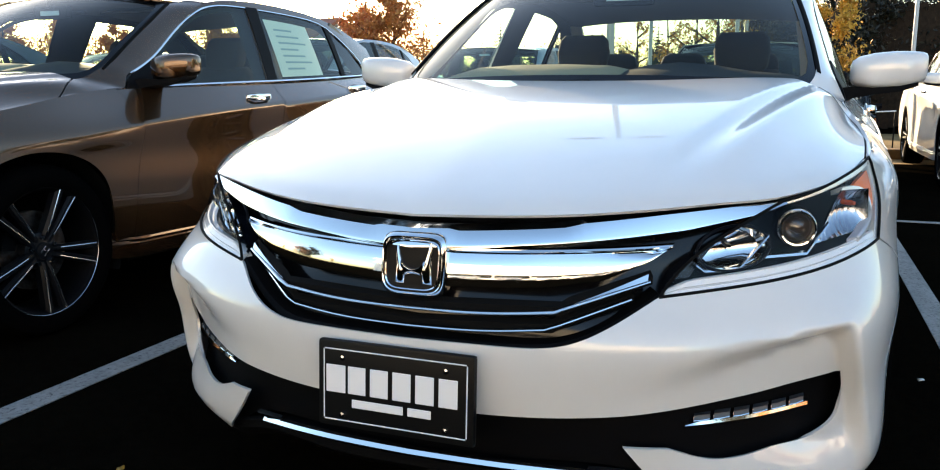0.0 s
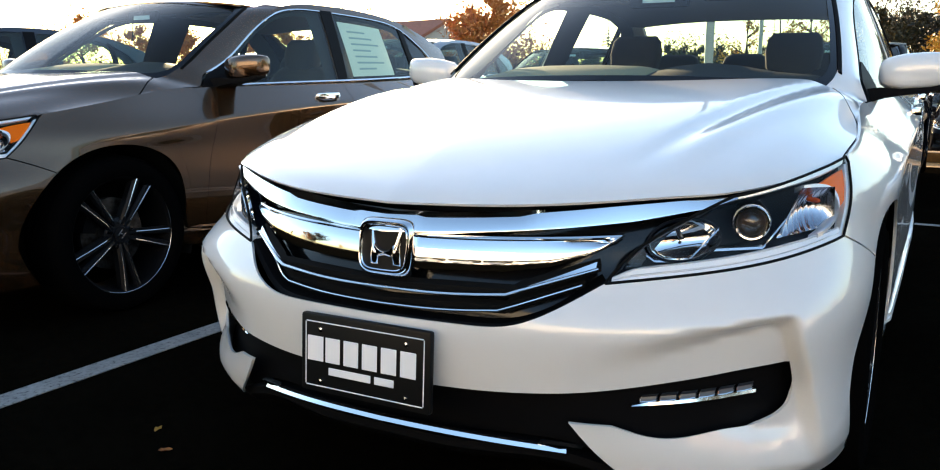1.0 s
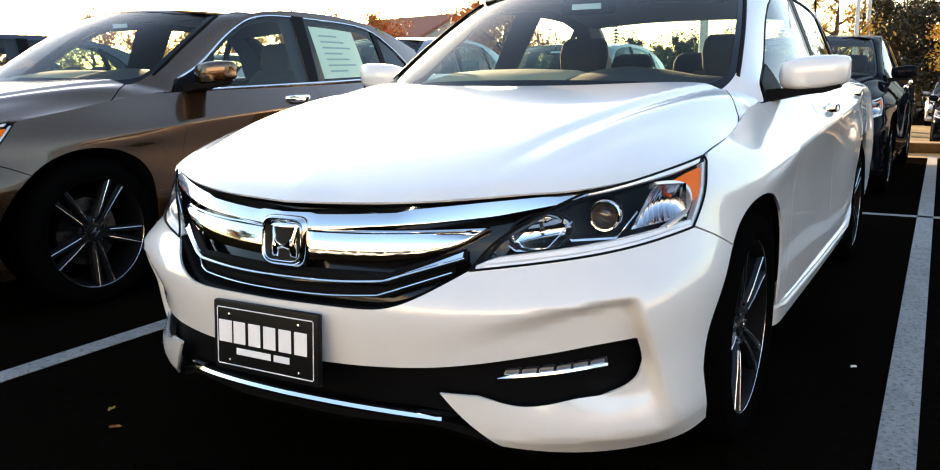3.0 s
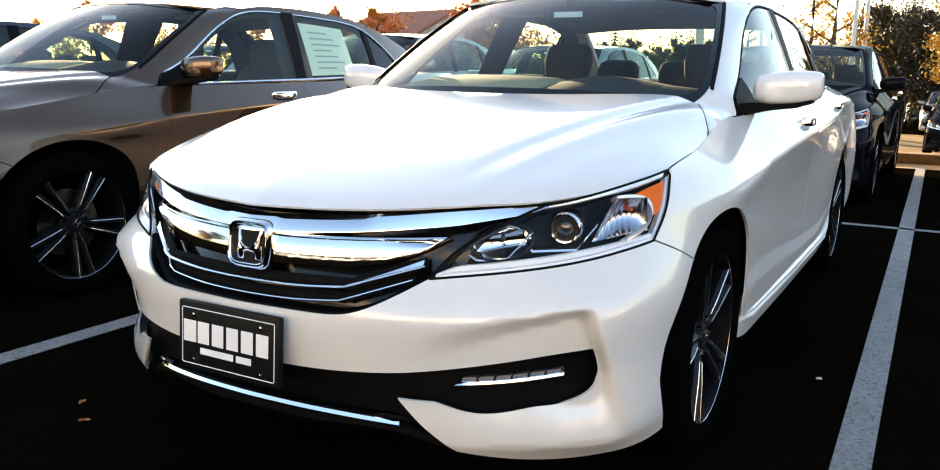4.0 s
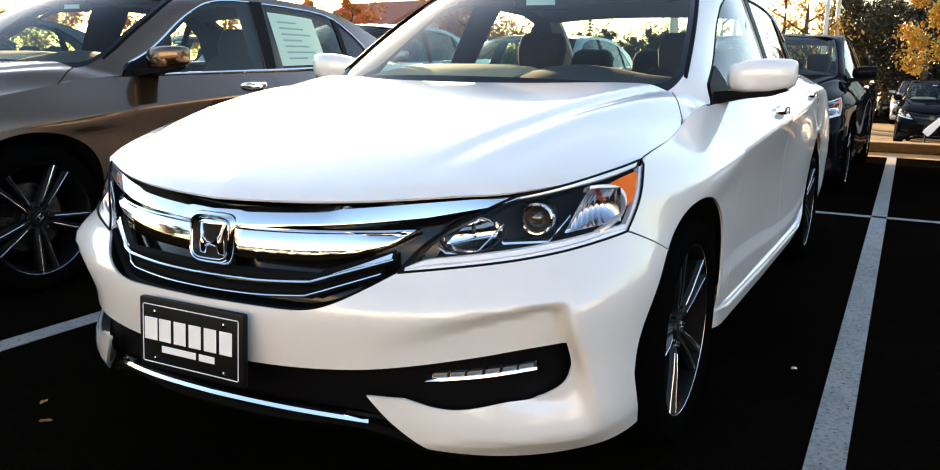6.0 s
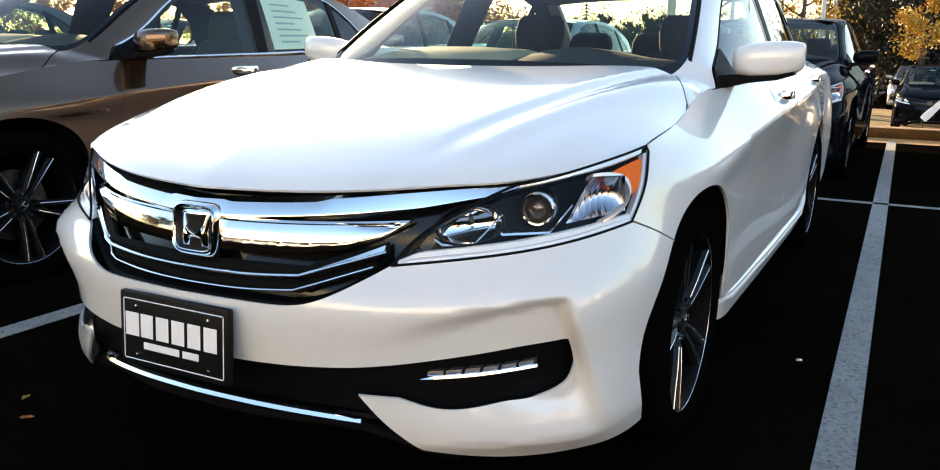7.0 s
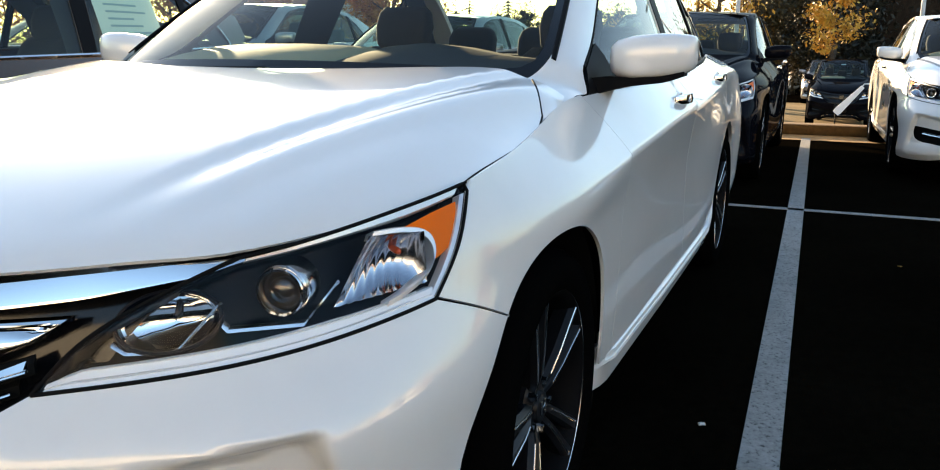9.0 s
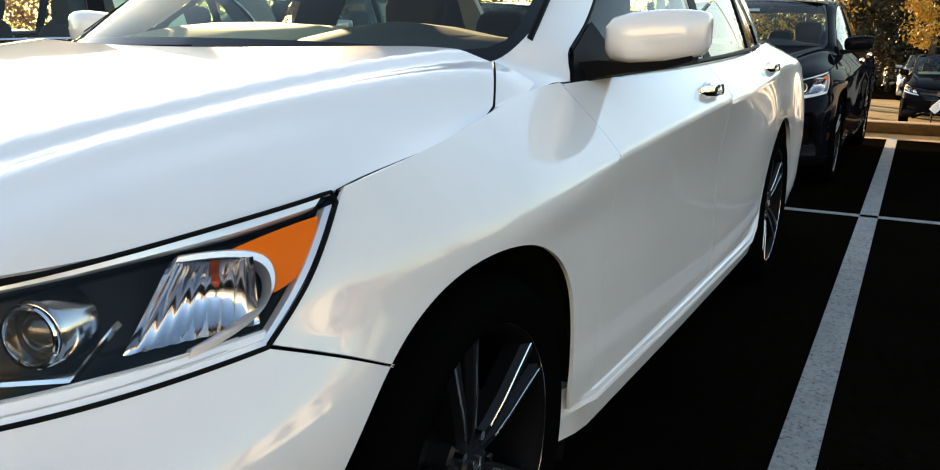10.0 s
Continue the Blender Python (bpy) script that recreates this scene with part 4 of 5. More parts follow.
    for x in (-.105, .105):
        for z in (.052, -.058):
            bm = bmesh.new()
            lathe(bm, [(.0, .0055), (-.004, .005), (-.005, .0)], 14, "y")
            sc = part("plate_screw", bm, SATIN, pl)
            sc.matrix_basis = pose(x, -.009, z)
    # --- bonnet
    xs = np.linspace(0, .795, 40)
    fr = [(x, float(F_Y(np.array([x]))[0]) + .004) for x in xs]
    o = joined(fr, curve([(.795, -.311), (.802, -.12), (.792, .08), (.768, .197)], step=.02), curve([(.768, .197), (.735, .265), (.692, .335)], step=.02), curve([(.692, .335), (.55, .265), (.3, .185), (0, .150)], step=.02))
    skin("bonnet", bonnet, o, WHITE, car, 0.016, 0.006, "whole")
    # --- fenders
    f1 = curve([(.826, -.466, .700), (.832, -.40, .757), (.812, -.312, .842)], step=.015)
    f2 = [tuple(q) for q in top_edge(np.linspace(-.295, .50, 40))]
    f4 = curve([(.80, .50, .952), (.89, .52, .80), (.905, .47, .60), (.90, .44, .42), (.885, .42, .325)], step=.02)
    f5 = joined([(.885, .40, .325), (.88, .322, .32)], arch(-.06, 176, 50, 34))
    f6 = curve([(.877, -.296, .624), (.856, -.371, .658), (.826, -.466, .696)], step=.02)
    o = joined(uvs(f1, (.7, 1, 1)), f2, uvs(f4, SIDE), uvs(f5, SIDE), uvs(f6, (.5, 1, 1)))
    skin("fender", ring, o, WHITE, car, 0.016, 0.008, "pair")
    # --- doors, quarter panels, sills
    d1 = joined(uvs(curve([(.80, .502, .953), (.89, .522, .80), (.905, .472, .60), (.90, .442, .42), (.885, .422, .322)], step=.03), SIDE), uvs([(.89, .43, .322), (.89, 1.52, .322)], SIDE), uvs(curve([(.89, 1.52, .322), (.905, 1.54, .6), (.90, 1.56, .85), (.815, 1.57, .983)], step=.03), SIDE), uvs(curve([(.815, 1.57, .979), (.815, 1.0, .965), (.80, .506, .951)], step=.03), SIDE))
    skin("front_door", ring, d1, WHITE, car, 0.022, 0.015, "pair")
    d2 = joined(uvs(curve([(.815, 1.574, .983), (.90, 1.564, .85), (.905, 1.544, .6), (.89, 1.524, .322)], step=.03), SIDE), uvs([(.89, 1.53, .322), (.89, 2.30, .322)], SIDE), uvs(curve([(.89, 2.30, .322), (.9, 2.36, .45), (.9, 2.45, .62), (.9, 2.56, .76), (.85, 2.62, .95), (.79, 2.60, 1.012)], step=.03), SIDE), uvs(curve([(.79, 2.60, 1.010), (.81, 2.0, .99), (.815, 1.576, .979)], step=.03), SIDE))
    skin("rear_door", ring, d2, WHITE, car, 0.022, 0.015, "pair")
    q1 = joined(uvs(curve([(.79, 2.606, 1.012), (.85, 2.626, .95), (.9, 2.566, .76), (.9, 2.456, .62), (.9, 2.366, .45), (.89, 2.34, .36)], step=.03), SIDE), uvs([p for p in arch(WHEELBASE - .01, 8, 178, 30)], SIDE), uvs(curve([(.87, 3.16, .34), (.86, 3.3, .42), (.80, 3.68, .62), (.79, 3.70, .80), (.72, 3.62, 1.0), (.66, 3.5, 1.035)], step=.03), (1, 1, 1)), uvs(curve([(.66, 3.5, 1.036), (.72, 3.2, 1.038), (.79, 2.606, 1.012)], step=.03), SIDE))
    skin("quarter_panel", ring, q1, WHITE, car, 0.03, 0.015, "pair")
    rb = joined(uvs(curve([(.86, 3.15, .24), (.77, 3.7, .27), (.42, 3.87, .28), (0, 3.9, .28)], step=.04), (1, 1, 1)), uvs(curve([(0, 3.94, .66), (.43, 3.92, .66), (.805, 3.69, .64), (.865, 3.29, .41), (.875, 3.16, .335)], step=.04), (1, 1, 1)))
    skin("rear_bumper", ring, [(p[0] if p[0] < CHORD[-1] - .004 else CHORD[-1], p[1]) for p in rb], WHITE, car, 0.04, 0.015, "whole")
    rt = joined(uvs(curve([(0, 3.935, .67), (.42, 3.92, .67), (.80, 3.69, .65)], step=.04), (1, 1, 1)), uvs(curve([(.80, 3.69, .65), (.785, 3.69, .80), (.70, 3.62, 1.0), (.60, 3.6, 1.035)], step=.04), (1, 1, 1)), uvs(curve([(.60, 3.6, 1.035), (.36, 3.78, 1.03), (0, 3.82, 1.03)], step=.04), (1, 1, 1)))
    skin("boot_face", ring, [(p[0] if p[0] < CHORD[-1] - .004 else CHORD[-1], p[1]) for p in rt], WHITE, car, 0.04, 0.015, "whole")
    bm = bmesh.new()
    for s in (-1, 1):
        bm = bmesh.new()
        secs = []
        for y, x, z0, z1 in ((.292, .866, .350, .258), (.33, .884, .356, .240), (.40, .894, .352, .232), (.46, .898, .348, .228), (1.2, .902, .338, .226), (2.0, .902, .334, .226), (2.20, .904, .340, .232), (2.30, .902, .385, .240), (2.37, .892, .44, .262)):
            e = smooth01((y - .36) / .10)
            secs.append([(s * (x - .05), y, z0), (s * (x - .010), y, z0), (s * (x - .008), y, z0 - .016), (s * (x - .008 - .008 * e), y, z0 - .024), (s * (x - .008 + .008 * e), y, z0 - .030), (s * (x - .007 + .010 * e), y, z0 - .038), (s * (x - .007 - .004 * e), y, z0 - .044), (s * (x - .007 + .006 * e), y, z0 - .050), (s * (x - .006 + .008 * e), y, z0 - .056), (s * (x - .008), y, z0 - .064), (s * (x - .018), y, z1), (s * (x - .08), y, z1)])
        loft(bm, secs)
        part("side_skirt", bm, WHITE, car, "white side skirt with a raised step", angle=22)
    # --- glasshouse
    skin("windshield", screen, [(0, 0.02), (.90, .02), (.955, .06), (.985, .14), (.985, .985), (0, .985)], WINDSHIELD, car, 0.05, 0, "whole").visible_shadow = False
    skin("windshield_border", lambda q: screen(q) + np.array((0, -.003, .002)), [(0, -.01), (.89, -.01), (.945, .02), (.98, .09), (1.0, .18), (1.0, 1.0), (0, 1.0), (0, .955), (.92, .955), (.95, .93), (.962, .88), (.962, .20), (.945, .11), (.91, .07), (.85, .055), (0, .05)], FRIT, car, 0.03, 0, "whole", label="black ceramic border of the windshield").visible_shadow = False
    for s in (-1, 1):
        bm = bmesh.new()
        secs = []
        K = (-.10, -.04, .06, .15, .25, .38, .55, .75, 1.0, 1.12)
        EA = np.concatenate([bonnet(np.array([(.668, .326)])) - (0, 0, .018), screen(np.array([(.945, .015), (.975, .075), (.993, .15)])) + (0, -.006, .004), screen(np.array([(1.0, t) for t in K[4:-1]])), [(.600, 1.20, 1.392)]])
        EB = np.concatenate([ring(top_edge(np.array([.37, .46, .55]))) + [(-.004, 0, -.010), (0, 0, .002), (0, 0, .003)], cabin_side(np.array([(.59, .86), (.68, .84), (.78, .84), (.90, .885), (1.05, .93), (1.22, .95), (1.40, .94)])) + (.004, 0, 0)])
        ca, cb = cubic(K, EA), cubic(K, EB)
        for t in np.linspace(-.10, 1.12, 40):
            a, b = ca(np.array([t]))[0], cb(np.array([t]))[0]
            w = np.linalg.norm(b - a)
            bulge = np.array((.45, -.35, .45)) * w * .10 * smooth01((t + .06) / .32) * smooth01((1.16 - t) / .2)
            mids = [a + (b - a) * f + bulge * 4 * f * (1 - f) for f in (.12, .3, .5, .7, .88)]
            secs.append([tuple(p * (s, 1, 1)) for p in (a, *mids, b, b - (.03, 0, .015), a + (-.005, .03, -.03))])
        loft(bm, secs)
        part("windshield_pillar", bm, WHITE, car, angle=60)
        bm = bmesh.new()
        tube(bm, (screen(np.array([(1.0, t) for t in np.linspace(.12, 1.0, 14)])) + (0, -.004, .003)) * (s, 1, 1), .0075, 8)
        part("windshield_moulding", bm, PLASTIC, car)
        bm = bmesh.new()
        H = np.concatenate([bonnet(np.array(curve([(.7985, -.30), (.8055, -.12), (.7955, .08), (.7715, .199)], 8))), bonnet(np.array(curve([(.768, .207), (.7385, .268), (.697, .345)], 8)))])
        top = np.concatenate([ring(top_edge(np.linspace(-.295, .27, 25))) - (.001, 0, .001), curve([*ring(top_edge(np.array([.29, .34]))) - (.001, 0, .001), (.760, .395, .957)], 8)])
        rows = [[tuple(np.array(p) * (s, 1, 1)) for p in (h - (0, 0, .015), h, h * .66 + np.array(q) * .34 + (.001, 0, .002), h * .33 + np.array(q) * .67 + (.001, 0, .002), q)] for h, q in zip(H, top)]
        loft(bm, rows, closed=False)
        part("fender_top", bm, WHITE, car, angle=60)
        # Dark tube laid in the bonnet gap in place of the shade there.
        bm = bmesh.new()
        tube(bm, [tuple((p - (.0018, .001, .0012)) * (s, 1, 1)) for p in H], .0027, 6)
        part("bonnet_gap_seal", bm, DARK, car)
    skin("roof", roof_skin, [(0, 0.0), (1.0, .0), (1.0, 1.0), (0, 1.0)], WHITE, car, 0.05, 0.01, "whole")
    skin("headliner", lambda st: roof_skin(st) - np.array((0, 0, .03)), [(0, 0.0), (.97, .0), (.97, 1.0), (0, 1.0)], HEADLINER, car, 0.1, 0, "whole")
    skin("back_window", back_screen, [(0, 0.02), (.93, .02), (.93, .98), (0, .98)], REAR_GLASS, car, 0.08, 0, "whole").visible_shadow = False
    skin("boot_lid", boot, [(0, 0), (.97, 0), (.97, 1), (0, 1)], WHITE, car, 0.08, 0.012, "whole")
    for s in (-1, 1):
        bm = bmesh.new()
        A, B = back_screen(np.array([(1.06, t) for t in np.linspace(0, 1.0, 10)])) * (s, 1, 1), back_screen(np.array([(.92, t) for t in np.linspace(0, 1.0, 10)])) * (s, 1, 1)
        loft(bm, [[tuple(a), tuple(b), tuple(b + (0, -.02, -.02)), tuple(a + (0, -.02, -.03))] for a, b in zip(A, B)])
        part("back_pillar", bm, WHITE, car)
    wins = (("front_window", .66, 1.50, .03), ("rear_window", 1.60, 2.38, .03))
    for name, y0, y1, lo in wins:
        if name == "front_window":
            o = [(.56, .03), (1.545, .03), (1.60, .925), (1.42, .945), (1.25, .96), (1.10, .95), (.95, .91), (.82, .865), (.70, .85), (.62, .85), (.58, .70)]
        else:
            o = [(1.63, .03), (2.36, .03), (2.40, .86), (2.15, .905), (1.70, .91)]
        for ob in skin(name, cabin_side, o, WINDOW, car, 0.06, 0, "pair"):
            ob.visible_shadow = False
    for ob in skin("quarter_glass", cabin_side, [(2.41, .03), (2.72, .05), (2.58, .55), (2.41, .80)], TINTED, car, 0.06, 0, "pair"):
        ob.visible_shadow = False
    h1 = [(.60, .03), (1.54, .03), (1.595, .915), (1.42, .93), (1.25, .945), (1.10, .935), (.95, .895), (.82, .850), (.70, .835), (.62, .83)]
    h2 = [(1.635, .03), (2.74, .03), (2.70, .30), (2.54, .68), (2.40, .85), (2.15, .90), (1.705, .905)]
    frame_out = [(.55, -.01), (2.85, -.01), (2.92, .3), (2.90, 1.0), (2.4, 1.0), (1.6, 1.0), (1.2, 1.0), (1.2, .955), (1.25, .945), (1.42, .93), (1.595, .915), (1.54, .03), (.55, .03)]
    skin("cabin_frame", lambda q: cabin_side(q) + np.array((.003, 0, 0)), frame_out, WHITE, car, 0.03, 0.015, "pair", holes=(h2,))
    lining = [(.62, .0), (2.85, .0), (2.90, .3), (2.86, .96), (2.4, .96), (1.6, .96), (1.25, .95), (1.08, .92), (.95, .87), (.82, .80), (.72, .70), (.66, .4)]
    l1 = [(.74, .02), (1.48, .02), (1.50, .86), (1.35, .875), (1.20, .87), (1.08, .84), (.95, .77), (.84, .66), (.78, .4)]
    l2 = [(1.74, .02), (2.60, .02), (2.48, .55), (2.33, .80), (2.10, .86), (1.80, .86)]
    skin("cabin_lining", lambda q: cabin_side(q) - np.array((.030, 0, .008)), lining, TRIM_DARK, car, 0.04, 0, "pair", label="dark pillar and roof rail trim", holes=(l1, l2))
    for nm, o in (("pillar_cover", [(1.545, .0), (1.63, .0), (1.70, .93), (1.60, .93)]), ("pillar_cover", [(2.36, .0), (2.41, .0), (2.41, .84), (2.36, .88)])):
        skin(nm, lambda q: cabin_side(q) + np.array((.006, 0, 0)), o, SAIL, car, 0.05, 0.012, "pair")
    for k in (0, 1):
        H = (h1, h2)[k]
        for s in (-1, 1):
            bm = bmesh.new()
            e = cabin_side(np.array(H[2:] if k == 0 else H[1:])) * (s, 1, 1)
            tube(bm, curve(e, 4), .0065, 8)
            part("window_seal", bm, PLASTIC, car)
            bm = bmesh.new()
            y0, y1 = ((.80, 1.59), (1.59, 2.74))[k]
            b = cabin_side(np.array([(y, .012) for y in np.linspace(y0, y1, 14)])) * (s, 1, 1)
            tube(bm, b + (s * .006, 0, 0), .008, 6)
            part("belt_moulding", bm, SAIL, car)
    # --- handles
    for s in (-1, 1):
        for y, z in ((1.36, .905), (2.40, .945)):
            dh = new("door_handle")
            dh.parent = car
            x = float(ring(on_ring([(.9, y, z)], SIDE))[0][0])
            bm = bmesh.new()
            loft(bm, [[(s * (x + a - .006), y + t, z - h), (s * (x + a + .008), y + t, z - h * .8), (s * (x + a + .010), y + t, z), (s * (x + a + .006), y + t, z + h), (s * (x + a - .006), y + t, z + h)] for t, a, h in ((-.100, .004, .009), (-.085, .015, .015), (-.04, .027, .017), (.05, .027, .017), (.088, .015, .015), (.103, .004, .009))])
            part("grip", bm, CHROME, dh, "chrome door grip", angle=60)
            bm = bmesh.new()
            lathe(bm, [(.0, .001), (.0012, .7), (.0008, .92), (-.004, 1.0)], 28)
            hr = part("handle_recess", bm, WHITE, dh)
            hr.matrix_basis = Matrix.Translation((s * (x + .0005), y - .01, z - .004)) @ Matrix.Diagonal((s, .062, .030, 1))
    # --- lamps, mirrors, wheels
    headlamp(car, True)
    headlamp(car, False)
    mirror(car, True)
    mirror(car, False)
    for left in (True, False):
        wheel(car, .770, -.008, left)
        wheel(car, .78, WHEELBASE, left)
    for s in (-1, 1):
        fg = new("fog_lamp")
        fg.parent = car
        L = curve([(.500, -.852, .385), (.612, -.786, .394), (.708, -.714, .408)], 10)
        bm = bmesh.new()
        loft(bm, [[(s * q[0], q[1] - .004, q[2]), (s * q[0], q[1] - .002, q[2] + .006 * min(1, i / 3 + .2)), (s * q[0], q[1] + .02, q[2] + .006), (s * q[0], q[1] + .02, q[2])] for i, q in enumerate(L)])
        part("chrome_strip", bm, CHROME, fg)
        for k in range(6):
            q0, q1 = (np.array([np.interp(f * (len(L) - 1), range(len(L)), L[:, a]) for a in range(3)]) for f in (.06 + .155 * k, .06 + .155 * k + .125))
            bm = bmesh.new()
            loft(bm, [[(s * q[0], q[1] + d, q[2] + h) for d, h in ((-.001, .0065), (.0015, .0095), (.003, .0165), (.020, .0175), (.020, .0065))] for q in (q0, q1)])
            cell = part("light_cell", bm, CELL, fg)
            bm = bmesh.new()
            tube(bm, [(s * q[0], q[1] + d, q[2] + h) for q, d, h in ((q0, .002, .014), (q0, -.001, .0078), (q0 * .5 + q1 * .5, -.001, .0070), (q1, -.001, .0085))], .0011, 6)
            part("cell_edge", bm, CHROME, cell)
        tl = new("tail_lamp")
        tl.parent = car
        bm = bmesh.new()
        loft(bm, [[(s * (x - .02), y, z), (s * x, y, z), (s * x, y, z + .11), (s * (x - .02), y, z + .12)] for x, y, z in ((.855, 3.34, .84), (.835, 3.55, .81), (.775, 3.715, .80), (.62, 3.86, .80))])
        part("lens", bm, RED, tl, bevel=.004)
    # --- underside, liners, cabin
    bm = bmesh.new()
    for b in (((1.0, .90, .40), (0, -.22, .46)), ((1.60, 1.86, .08), (0, 1.40, .24)), ((1.20, 1.60, .42), (0, 3.0, .47)), ((1.42, .34, .50), (0, .40, .55))):
        box(bm, *b)
    part("underbody", bm, DARK, car)
    for s in (-1, 1):
        for y0 in (-.06, WHEELBASE - .01):
            bm = bmesh.new()
            A = [(y0 - .435 * math.cos(a), .335 + .42 * math.sin(a)) for a in np.linspace(-.35, math.pi + .35, 26)]
            v0, v1 = [bm.verts.new((s * .56, *p)) for p in A], [bm.verts.new((s * (.828 + .042 * float(smooth01((p[0] + .40) / .25))), *p)) for p in A]
            for i in range(len(A) - 1):
                bm.faces.new((v0[i], v0[i + 1], v1[i + 1], v1[i]))
            bm.faces.new(v0)
            part("wheel_liner", bm, DARK, car)
        bm = bmesh.new()
        box(bm, (.06, 1.9, .58), (s * .76, 1.45, .60))
        part("door_lining", bm, CLOTH, car, bevel=.02)
    bm = bmesh.new()
    loft(bm, [[(x * w, y, z + dz * k) for x, dz in ((-1, -.12), (-1, -.035), (-.85, -.012), (-.6, .0), (-.2, .004), (.08, .0), (.2, .018), (.36, .028), (.52, .018), (.7, -.004), (.88, -.015), (1, -.035), (1, -.12))] for y, z, w, k in ((.27, .965, .66, .6), (.36, .995, .68, .7), (.50, 1.028, .69, .8), (.68, 1.052, .69, 1), (.80, 1.050, .69, 1), (.88, 1.02, .69, 1), (.92, .90, .69, 1), (.93, .75, .69, 1))])
    db = part("dashboard", bm, TRIM_DARK, car, "dark moulded dashboard with its sunlit stretch coloured beige", angle=50)
    # Sunlit stretch of the dash top, laid on as a separate beige piece.
    bm = bmesh.new()
    loft(bm, [[(x, y, z + dz * k) for x, dz in ((-.60, -.06), (-.58, -.020), (-.50, .004), (-.36, .014), (-.16, .016), (.00, .010), (.09, -.010), (.11, -.05))] for y, z, k in ((.40, 1.012, .6), (.52, 1.038, .8), (.68, 1.060, 1), (.80, 1.058, 1), (.875, 1.030, 1), (.905, .96, 1))])
    part("dash_pad", bm, BEIGE, db, "beige dashboard top, the sunlit stretch put into its colour", angle=50)
    bm = bmesh.new()
    secs = [(.36 + .17 * math.cos(a), 1.0 + .06 * math.sin(a), .86 + .15 * math.sin(a)) for a in np.linspace(0, 2 * math.pi, 28)]
    tube(bm, secs, .014, 8)
    part("steering_wheel", bm, PLASTIC, car)
    for x in (-.37, .37):
        seat(car, x, 1.35)
    seat(car, 0, 2.15, bench=True)
    bm = bmesh.new()
    box(bm, (1.3, .55, .03), (0, 2.85, 1.02))
    part("rear_shelf", bm, CLOTH, car, bevel=.01)
    bm = bmesh.new()
    box(bm, (.23, .035, .065), (0, .90, 1.325))
    rv = part("rear_view_mirror", bm, PLASTIC, car, bevel=.014)
    bm = bmesh.new()
    box(bm, (.125, .002, .022), (0, .881, 1.322))
    part("mirror_label", bm, LABEL_BLUE, rv, "pale blue label")
    bm = bmesh.new()
    tube(bm, [(0, .89, 1.34), (0, .885, 1.385)], .012, 8)
    part("mirror_stem", bm, PLASTIC, car)
    for x in (-.36, .36):
        bm = bmesh.new()
        box(bm, (.38, .15, .018), (0, 0, 0))
        part("sun_visor", bm, TRIM_DARK, car, bevel=.008).matrix_basis = pose(x * .86, 1.16, 1.348, 10, 0, 0)
    bm = bmesh.new()
    C = [(x, y, z) for x, y, z in curve([(-.70, .33, .998), (-.35, .215, 1.005), (.05, .185, 1.012)], 8)]
    tube(bm, C, .008, 6)
    part("wiper", bm, PLASTIC, car)
    bm = bmesh.new()
    C = [(x, y, z) for x, y, z in curve([(-.02, .200, 1.004), (.35, .235, 1.005), (.66, .37, .99)], 8)]
    tube(bm, C, .008, 6)
    part("wiper", bm, PLASTIC, car)
    bm = bmesh.new()
    loft(bm, [[(s * .715, y + .03, 1.0 - .045 * s * s - .012), (s * .715, y - .055 * (1 - .5 * abs(s)), .995 - .05 * s * s - .012), (s * .715, y - .05, .96 - .05 * s * s), (s * .715, y + .05, .96 - .05 * s * s)] for s, y in [(q, float(WS_BASE(np.array([abs(q) * .735]))[0])) for q in np.linspace(-1, 1, 21)]])
    part("cowl", bm, PLASTIC, car)
    return car


def dress(car, paint_mat):
    """Gives a copied car another paint."""
    for o in car.children_recursive:
        if o.type == "MESH" and o.data.materials[0] == WHITE:
            o.material_slots[0].link = "OBJECT"
            o.material_slots[0].material = paint_mat
    return car


hero = tagged(sedan(), "pearl white four-door sedan with chrome grille, parked between painted lines", "car")

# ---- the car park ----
# Albedo far below bare asphalt: the shade over the bays is put into it.
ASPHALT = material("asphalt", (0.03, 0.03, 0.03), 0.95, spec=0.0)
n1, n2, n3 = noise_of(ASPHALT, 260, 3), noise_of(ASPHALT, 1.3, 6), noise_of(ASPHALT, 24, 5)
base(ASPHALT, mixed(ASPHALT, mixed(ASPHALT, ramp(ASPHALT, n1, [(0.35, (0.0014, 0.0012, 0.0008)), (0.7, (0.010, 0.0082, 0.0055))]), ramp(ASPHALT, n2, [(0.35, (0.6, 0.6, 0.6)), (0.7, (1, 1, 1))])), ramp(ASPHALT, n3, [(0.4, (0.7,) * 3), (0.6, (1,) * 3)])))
bump(ASPHALT, n1, 0.7, 0.004)
LINE_PAINT = material("road_paint", (0.6, 0.6, 0.58), 0.8)
l1, l2 = noise_of(LINE_PAINT, 55, 8, 0.8), noise_of(LINE_PAINT, 7, 5)
base(LINE_PAINT, mixed(LINE_PAINT, ramp(LINE_PAINT, l1, [(0.395, (0.02, 0.02, 0.02)), (0.43, (0.20, 0.20, 0.195)), (0.7, (0.32, 0.32, 0.31))]), ramp(LINE_PAINT, l2, [(0.3, (0.75,) * 3), (0.6, (1,) * 3)])))
bump(LINE_PAINT, l1, 0.3, 0.002)
CONCRETE = material("kerb_concrete", (0.42, 0.39, 0.34), 0.9)
KERB = material("faded_yellow_kerb_paint", (0.5, 0.33, 0.12), 0.9)
base(KERB, ramp(KERB, noise_of(KERB, 14, 8), [(0.3, (0.105, 0.048, 0.009)), (0.7, (0.20, 0.095, 0.020))]))
